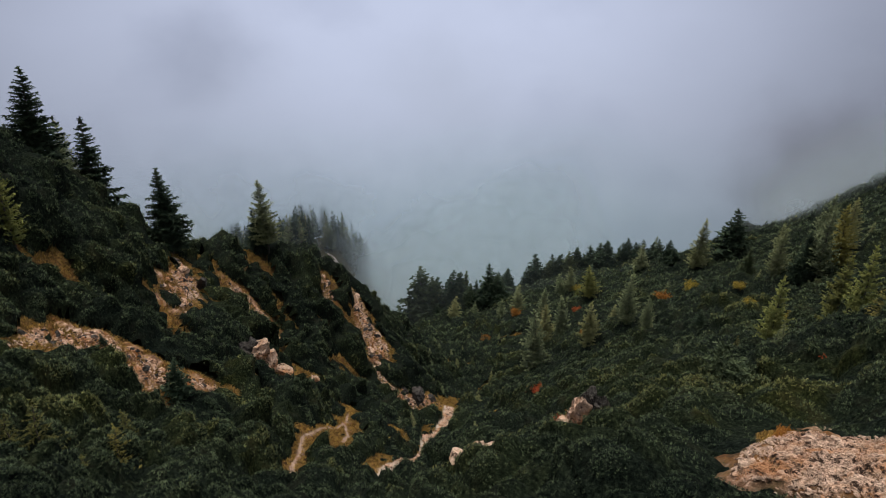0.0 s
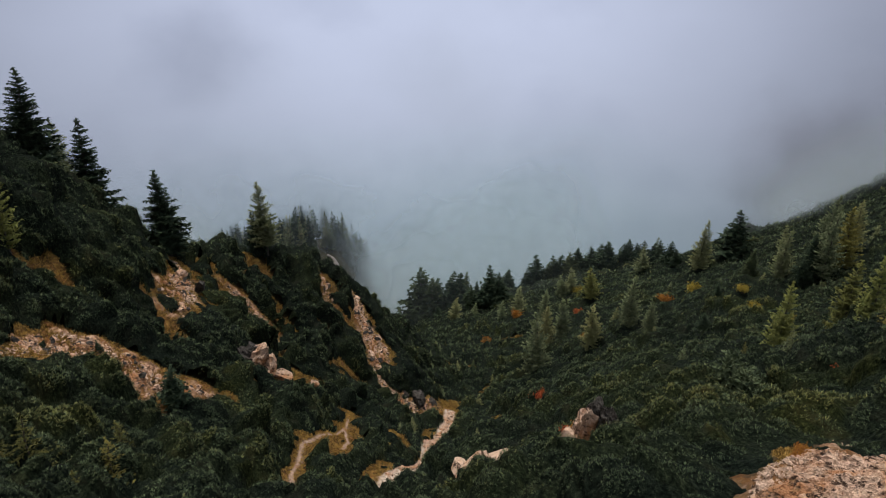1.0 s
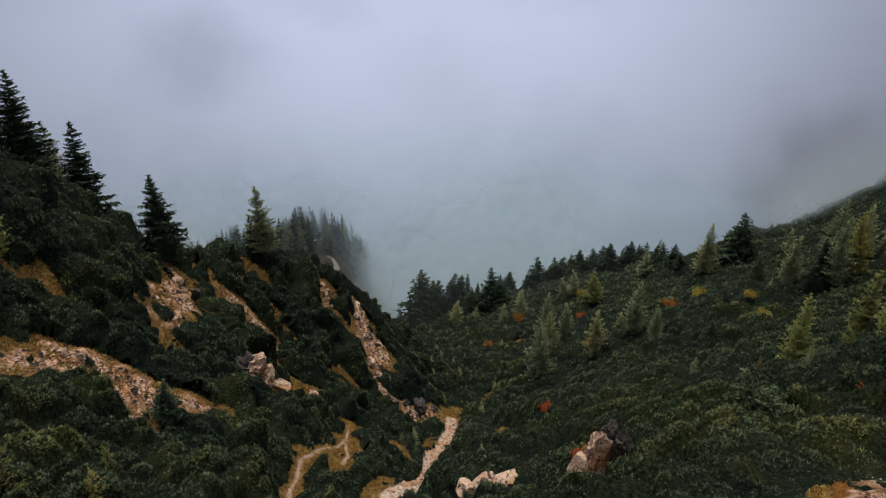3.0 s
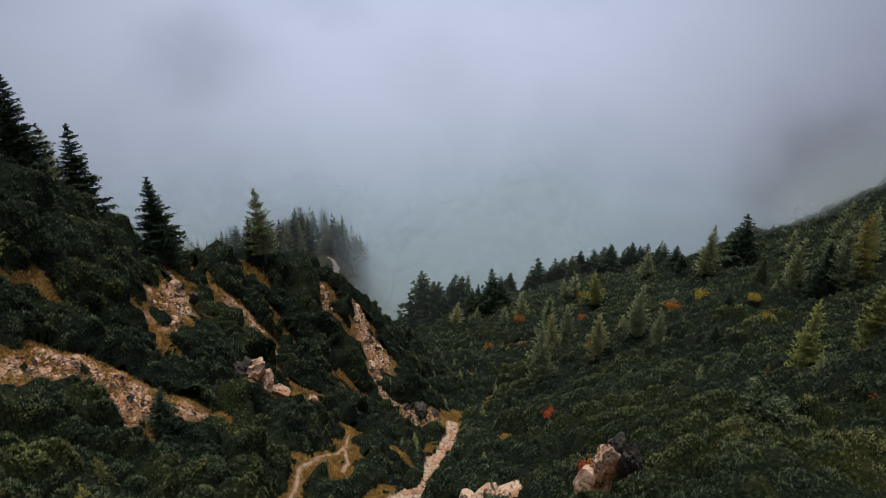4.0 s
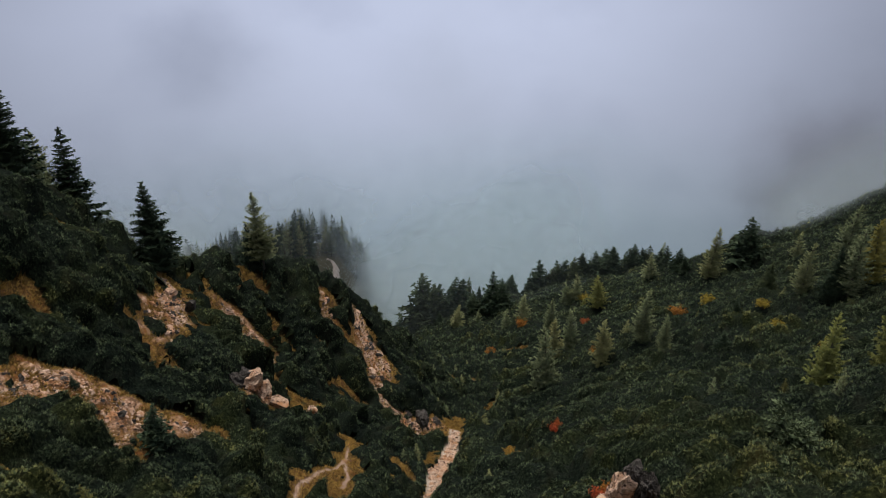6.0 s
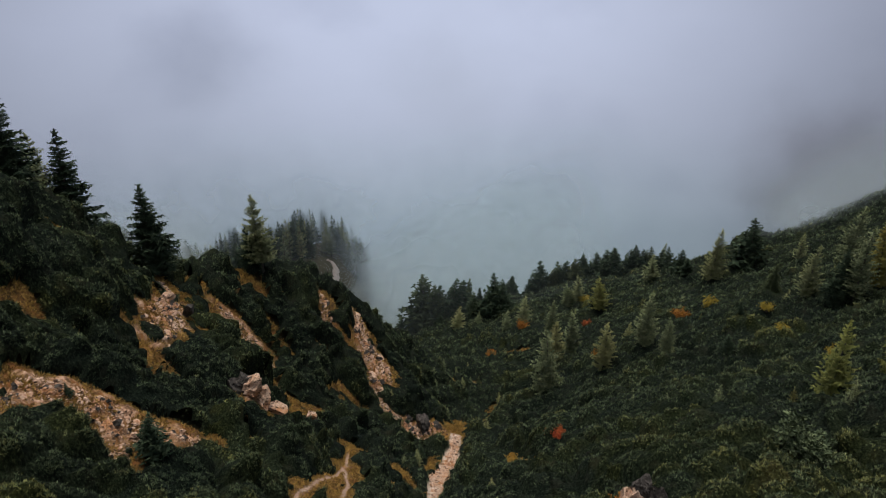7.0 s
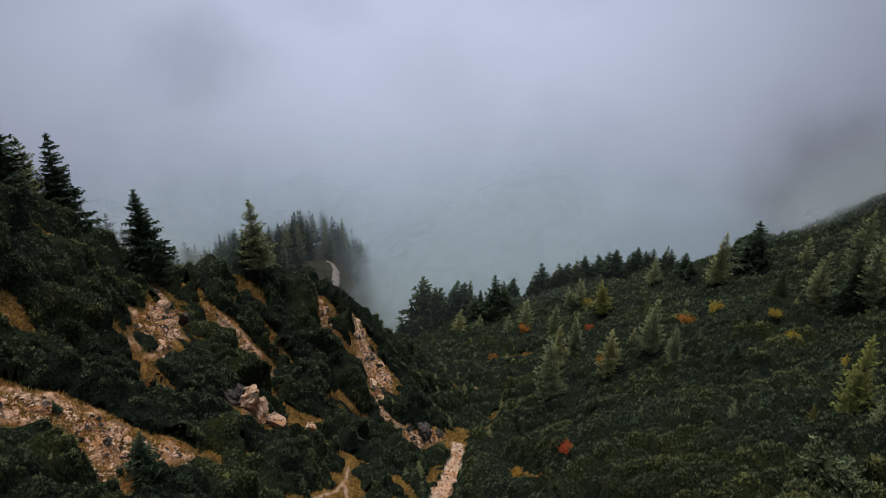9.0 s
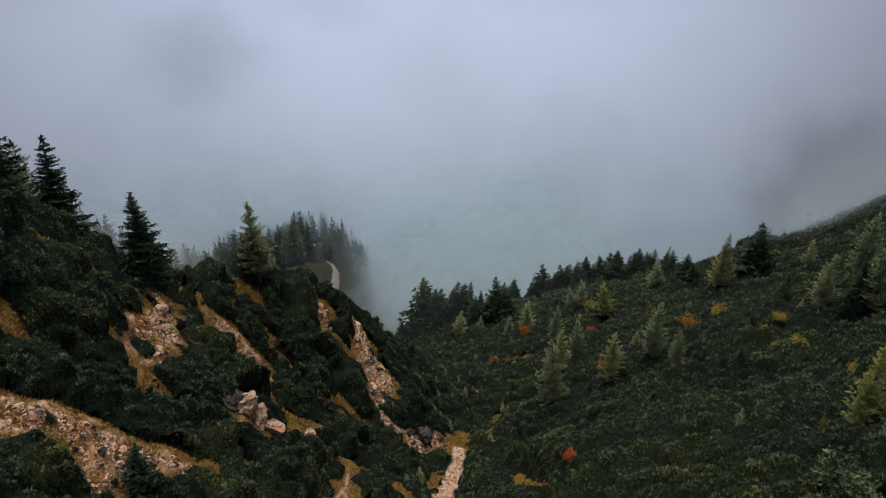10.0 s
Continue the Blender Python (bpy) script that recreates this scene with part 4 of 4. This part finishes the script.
outcrop("small pale rock in the grass", [("rock", -20.2, 83.6, -56.8, (1.1, 1.0, 1.0), (0, 0, 30), 114, LIMESTONE)], "rock")
outcrop("grey slab jutting from orange grass on the slope", [
    ("slab", -38.6, 91.2, -43.8, (0.9, 1.2, 1.7), (20, 25, 0), 121, DARK_ROCK),
    ("block", -41.4, 91.6, -42.2, (1.1, 1.0, 0.9), (0, 10, 60), 122, LIMESTONE)])
outcrop("dark broken rock band above the gully", [
    ("left_block", -8.6, 110.0, -78.2, (2.0, 1.6, 1.5), (0, 8, 20), 131, DARK_ROCK),
    ("middle_block", -5.5, 110.4, -79.0, (2.2, 1.5, 1.8), (0, -6, 70), 132, DARK_ROCK),
    ("right_block", -2.6, 112.4, -81.6, (1.7, 1.4, 1.4), (0, 14, 40), 133, DARK_ROCK)])
outcrop("weathered grey rock on the crest edge", [
    ("upper_rock", -19.6, 135.0, -69.0, (1.4, 1.3, 2.2), (0, 10, 0), 141, DARK_ROCK),
    ("lower_rock", -21.2, 127.0, -63.6, (1.8, 1.4, 1.6), (0, -8, 30), 142, DARK_ROCK)])
outcrop("long pale limestone slabs beside the stream bed", [
    ("slab", 1.4, 46.0, -39.8, (1.4, 0.9, 0.32), (32, -26, 0), 151, LIMESTONE),
    ("middle_slab", 2.9, 45.5, -38.9, (1.5, 1.0, 0.34), (32, -28, 15), 154, LIMESTONE),
    ("slab_end", 4.6, 45.0, -37.9, (1.5, 1.0, 0.32), (26, -10, 30), 152, LIMESTONE)])
outcrop("pale broken rock beside the stream bed", [("rock", -1.0, 52.2, -46.4, (0.9, 0.8, 0.8), (0, 10, 0), 153, LIMESTONE)], "rock")


# ---- loose stones and dry grass ----
def lump():
    v = np.array([(-1, -.7, 0), (.2, -1, 0), (1, -.1, 0), (.6, .9, 0), (-.6, .9, 0), (-.5, -.4, .8), (.5, -.3, .7), (.2, .5, .9), (-.5, .3, .6)], float)
    f = np.array([(0, 1, 6), (0, 6, 5), (1, 2, 6), (2, 3, 7), (2, 7, 6), (3, 4, 8), (3, 8, 7), (4, 0, 5), (4, 5, 8), (5, 6, 7), (5, 7, 8)])
    return v, f


def build_stones(name, label, x, y, size, rng, mat):
    v, f = lump()
    n = len(x)
    a = rng.uniform(0, 6.28, n)
    q = v[None] * (size[:, None, None] * rng.uniform(0.6, 1.3, (n, 1, 3))) * (1 + 0.2 * rng.normal(size=(n, 9, 1)))
    c, s = np.cos(a)[:, None], np.sin(a)[:, None]
    vv = np.stack([q[..., 0] * c - q[..., 1] * s, q[..., 0] * s + q[..., 1] * c, q[..., 2] - 0.2 * size[:, None]], -1)
    vv += np.stack([x, y, height(x, y) + relief(x, y, *cover(x, y)) + 0.05], -1)[:, None]
    ff = (f[None] + (np.arange(n) * 9)[:, None, None]).reshape(-1, 3)
    tagged(new(name, mesh_of(name, vv.reshape(-1, 3), ff, [mat])), label, "stones", kind="stuff")


def scatter(lines, n, rng, widen=1.0):
    """Places strewn over lines of (x, y, half width)."""
    seg = [(p, q) for l in lines for p, q in zip(l[:-1], l[1:])]
    w = np.array([(math.dist(p[:2], q[:2]) + 0.5) * (p[2] + q[2]) for p, q in seg])
    k = rng.choice(len(seg), n, p=w / w.sum())
    a, b = np.array([s[0] for s in seg])[k], np.array([s[1] for s in seg])[k]
    t, r, u = rng.uniform(0, 1, n), np.sqrt(rng.uniform(0, 1, n)), rng.uniform(0, 6.28, n)
    m = a + (b - a) * t[:, None]
    return m[:, 0] + np.cos(u) * r * m[:, 2] * widen, m[:, 1] + np.sin(u) * r * m[:, 2] * widen


rng = np.random.default_rng(5)
x, y = scatter([gravel_bed], 3200, rng, 0.95)
build_stones("gravel_stones", "pale grey and pink stones in the dry stream bed", x, y, (rng.gamma(1.6, 0.5, len(x)) + 0.5) * 0.0012 * np.hypot(x, y), rng, LIMESTONE)
x, y = scatter(bare_lines, 5200, rng, 0.95)
build_stones("scree_stones", "pinkish limestone rubble on bare soil", x, y, (rng.gamma(1.6, 0.5, len(x)) + 0.4) * 0.0013 * np.hypot(x, y), rng, LIMESTONE)
x, y = scatter([bare_lines[6]], 8000, rng, 1.1)
build_stones("slope_rubble", "small pinkish stones strewn over the bare slope", x, y, rng.gamma(1.3, 0.028, len(x)) + 0.024, rng, LIMESTONE)
x, y = scatter(bare_lines[:6] + bare_lines[8:], 420, rng, 0.9)
build_stones("scree_blocks", "grey lichened blocks in the rubble", x, y, (rng.gamma(1.6, 0.5, len(x)) + 0.4) * 0.0022 * np.hypot(x, y), rng, DARK_ROCK)

x, y = scatter(bare_lines[:6] + bare_lines[8:], 280, rng, 0.9)
build_stones("pale_blocks", "pale limestone blocks breaking out of the turf", x, y, (rng.gamma(1.8, 0.5, len(x)) + 0.4) * 0.0022 * np.hypot(x, y), rng, LIMESTONE)

d, s = np.exp(rng.uniform(np.log(18), np.log(215), 1500000)) - 4, rng.uniform(-0.8, 0.55, 1500000)
x, y = s * (d + 60), d
gr, tr, gs, ba = cover(x, y)
keep = (gs > 0.4) & (tr < 0.3) & (gr < 0.4) & (rng.uniform(size=len(x)) < np.where(ba > 0.5, 0.42, 0.9))
x, y = x[keep][:44000], y[keep][:44000]
base = np.stack([x, y, height(x, y) + 0.1], -1)
axis = unit(np.array([0, 0, 1.0]) + 0.5 * rng.normal(size=base.shape) + np.array([0, -0.3, 0]))
gv, gf = sprigs(base, axis, np.clip(0.0040 * np.hypot(x, y), 0.17, 0.6) * rng.uniform(0.6, 1.3, len(x)), rng, 4, 1.0, 0.24)
tagged(new("dry_grass", mesh_of("dry_grass", gv, gf, [STRAW])), "ochre and orange dry grass round the path and rocks", "grass", kind="stuff")


# ---- mist and clouds ----
def mist_material():
    m, n, l, b = material("drifting_mist")
    n.remove(b)
    out = n["Material Output"]
    clear, glow, thin = n.new("ShaderNodeBsdfTransparent"), n.new("ShaderNodeBsdfDiffuse"), n.new("ShaderNodeBsdfTranslucent")
    body, both = n.new("ShaderNodeMixShader"), n.new("ShaderNodeMixShader")
    glow.inputs[0].default_value = thin.inputs[0].default_value = MIST_COLOUR
    l.new(glow.outputs[0], body.inputs[1])
    l.new(thin.outputs[0], body.inputs[2])
    body.inputs[0].default_value = 0.5
    f = noise_node(n, l, 0.016, 4, 0.55)
    k = n.new("ShaderNodeMapRange")
    k.inputs["From Min"].default_value, k.inputs["From Max"].default_value = 0.28, 0.72
    k.inputs["To Min"].default_value, k.inputs["To Max"].default_value = 0.35, 1.5
    l.new(f, k.inputs[0])
    t = n.new("ShaderNodeMath")
    t.operation, t.use_clamp = "MULTIPLY", True
    l.new(k.outputs[0], t.inputs[0])
    l.new(attribute(n, "thickness"), t.inputs[1])
    l.new(t.outputs[0], both.inputs[0])
    l.new(clear.outputs[0], both.inputs[1])
    l.new(body.outputs[0], both.inputs[2])
    l.new(both.outputs[0], out.inputs[0])
    return m


MIST_COLOUR = (0.90, 1.0, 1.0, 1)
MIST = mist_material()


def mist_sheet(u_size, v_size, place, density, label="drifting grey-white valley mist"):
    """One veil of mist: place(u, v) gives x, y and z, density(x, y, z) how thick it is."""
    u, v = np.meshgrid(np.linspace(0, 1, u_size), np.linspace(0, 1, v_size), indexing="ij")
    x, y, z = place(u, v)
    i = np.arange(u.size).reshape(u.shape)
    quads = np.stack([i[:-1, :-1], i[1:, :-1], i[1:, 1:], i[:-1, 1:]], -1).reshape(-1, 4)
    me = mesh_of("mist_bank", np.stack([x, y, z], -1).reshape(-1, 3), quads, [MIST], smooth=True)
    float_attribute(me, "thickness", density(x, y, z).ravel())
    tagged(new("mist_bank", me), label, "mist", "banks of mist", kind="stuff")


# banks across the valley: distance, density over the valley and over the misty wood, how far the valley's share reaches into the wood
for y0, middle, wooded, shift in ((257, 0.05, 0.0, 0), (318, 0.30, 0.02, 0), (332, 0.42, 0.03, 2), (346, 0.5, 0.03, 4), (384, 0.7, 0.16, 4), (418, 0.85, 0.5, 0)):
    def lie(u, v):
        x, z = -330 + 456 * u, -290 + 330 * v
        return x, y0 - 40 * (x / 330) ** 2 + 2 * grain(x, z, 90, y0) + 60 * np.clip(v - 0.4, 0, 1) ** 1.5, z

    def thick(x, y, z):
        k = y0 / 350
        wisp = 9 * grain(x, z, 26, y0) + 4 * grain(x, z, 9, y0 + 1)
        over = np.minimum(0.55 * (x + 56 * k + shift) - (z + 151 * k) + wisp, 1.3 * (x + 47 * k + shift) + 1.9 * wisp)
        share = soft_step(over - 4, 13)
        dens = (wooded + (middle - wooded) * share) * soft_step(x + 330, 120) * soft_step(88 - x, 34)
        return dens * (1 - soft_step(z + 118, 60))

    mist_sheet(120, 80, lie, thick)

# mist that drifts over the wooded shoulder behind the crest
for y0, most in ((236, 0.34), (300, 0.4)):
    mist_sheet(60, 50, lambda u, v: (-330 + 290 * u, y0 + 3 * grain(u * 9, v * 9, 2, 5) - 20 * u, -200 + 170 * v),
               lambda x, y, z: most * soft_step(-x - 0.375 * y0 + 8 * grain(x, z, 25, 71), 12) * (0.55 + 0.45 * soft_step(z + 0.45 * y0 + 8 * grain(x, z, 20, 72), 10)) * (1 - soft_step(z + 0.36 * y0, 22)))

# mist that rolls over the mountain side, thickening at the ridge
ridge = np.array([(132, 285, -116), (144, 281, -108), (154, 273, -102), (164, 265, -92), (173, 258, -84), (180, 251, -75), (215, 215, -40), (240, 160, -8), (260, 100, 15)], float)
for back, most in ((0.985, 0.30), (0.965, 0.30), (0.94, 0.26), (0.91, 0.16)):
    def along(u, v):
        r = [np.interp(u, np.linspace(0, 1, len(ridge)), ridge[:, k]) * back for k in range(3)]
        return r[0], r[1], r[2] - 14 + 60 * v

    def thick(x, y, z):
        crest = np.interp(x / back, ridge[:, 0], ridge[:, 2]) * back
        return most * soft_step(z - crest - 1.0 + 2.5 * grain(x, z, 14, 75) + 1.5 * grain(x, z, 5, 76), 5.0) * soft_step(x / back - 147, 12) * (1 - soft_step(z - crest - 22, 20))

    mist_sheet(110, 60, along, thick, "grey mist rolling over the mountain ridge")


def cloud_material():
    """Cloud seen all round: paler above the valley's mouth, in soft billows."""
    m, n, l, b = material("cloud_ceiling")
    n.remove(b)
    glow = n.new("ShaderNodeEmission")
    co, cut = n.new("ShaderNodeTexCoord"), n.new("ShaderNodeSeparateXYZ")
    l.new(co.outputs["Object"], cut.inputs[0])
    k = n.new("ShaderNodeMapRange")
    k.inputs["From Min"].default_value, k.inputs["From Max"].default_value = -240, 0
    l.new(cut.outputs[2], k.inputs[0])
    f = noise_node(n, l, 0.004, 3, 0.45, stretch=(1, 1, 2.0))
    s = n.new("ShaderNodeMath")
    s.operation = "MULTIPLY_ADD"
    l.new(f, s.inputs[0])
    s.inputs[1].default_value = 0.22
    l.new(k.outputs[0], s.inputs[2])
    base = ramp(n, l, s.outputs[0], CLOUD_STOPS)
    billow = ramp(n, l, noise_node(n, l, 0.007, 5, 0.5, stretch=(1, 1, 1.5)), [(0.3, (0.88, 0.885, 0.90)), (0.5, (1.0, 1.0, 1.0)), (0.7, (1.04, 1.04, 1.04))])
    base = mix(n, l, 1.0, base, billow, "MULTIPLY")
    # darker folds in the cloud
    wander = n.new("ShaderNodeTexNoise")
    wander.inputs["Scale"].default_value, wander.inputs["Detail"].default_value = 0.02, 4
    l.new(co.outputs["Object"], wander.inputs["Vector"])
    drift = n.new("ShaderNodeVectorMath")
    drift.operation = "MULTIPLY_ADD"
    l.new(wander.outputs["Color"], drift.inputs[0])
    drift.inputs[1].default_value = (60, 60, 60)
    l.new(co.outputs["Object"], drift.inputs[2])
    for px, py, pz, reach, tint in CLOUD_FOLDS:
        apart = n.new("ShaderNodeVectorMath")
        apart.operation = "DISTANCE"
        l.new(drift.outputs[0], apart.inputs[0])
        apart.inputs[1].default_value = (px + 30, py + 30, pz + 30)
        fold = n.new("ShaderNodeMapRange")
        fold.interpolation_type = "SMOOTHSTEP"
        fold.inputs["From Min"].default_value, fold.inputs["From Max"].default_value = 0, reach
        fold.inputs["To Min"].default_value, fold.inputs["To Max"].default_value = 1, 0
        l.new(apart.outputs["Value"], fold.inputs[0])
        base = mix(n, l, fold.outputs[0], base, mix(n, l, 1.0, base, tint, "MULTIPLY"))
    away = n.new("ShaderNodeMapRange")
    away.interpolation_type = "SMOOTHSTEP"
    away.inputs["From Min"].default_value, away.inputs["From Max"].default_value = 240, 490
    away.inputs["To Min"].default_value, away.inputs["To Max"].default_value = 0.42, 1.0
    l.new(cut.outputs[1], away.inputs[0])
    west = n.new("ShaderNodeMapRange")
    west.interpolation_type = "SMOOTHSTEP"
    west.inputs["From Min"].default_value, west.inputs["From Max"].default_value = -330, -60
    west.inputs["To Min"].default_value, west.inputs["To Max"].default_value = 0.8, 1.0
    l.new(cut.outputs[0], west.inputs[0])
    side = n.new("ShaderNodeMapRange")
    side.interpolation_type = "SMOOTHSTEP"
    side.inputs["From Min"].default_value, side.inputs["From Max"].default_value = 60, 320
    side.inputs["To Min"].default_value, side.inputs["To Max"].default_value = 1.0, 0.60
    l.new(cut.outputs[0], side.inputs[0])
    both = n.new("ShaderNodeMath")
    both.operation = "MULTIPLY"
    flank = n.new("ShaderNodeMath")
    flank.operation = "MULTIPLY"
    l.new(side.outputs[0], flank.inputs[0])
    l.new(west.outputs[0], flank.inputs[1])
    l.new(flank.outputs[0], both.inputs[0])
    l.new(away.outputs[0], both.inputs[1])
    l.new(base, glow.inputs[0])
    l.new(both.outputs[0], glow.inputs[1])
    l.new(glow.outputs[0], n["Material Output"].inputs[0])
    return m


CLOUD_STOPS = [(0.08, (0.225, 0.292, 0.33)), (0.38, (0.318, 0.386, 0.456)), (0.72, (0.45, 0.50, 0.635)), (1.0, (0.53, 0.585, 0.755))]
CLOUD_FOLDS = [(-164, 460, -47, 55, (0.86, 0.86, 0.86)), (0, 490, -65, 60, (0.93, 0.93, 0.92)), (262, 414, -122, 85, (0.58, 0.55, 0.52)), (365, 326, -75, 100, (0.70, 0.69, 0.70))]
a, v = np.meshgrid(np.linspace(0, 2 * np.pi, 97), np.linspace(0, 1, 30), indexing="ij")
i = np.arange(a.size).reshape(a.shape)
quads = np.stack([i[:-1, :-1], i[1:, :-1], i[1:, 1:], i[:-1, 1:]], -1).reshape(-1, 4)
me = mesh_of("backdrop", np.stack([490 * np.sin(a), 490 * np.cos(a), -700 + 860 * v], -1).reshape(-1, 3), quads, [cloud_material()], smooth=True)
tagged(new("backdrop", me), "soft grey-blue cloud all round the valley", "clouds", kind="structure")
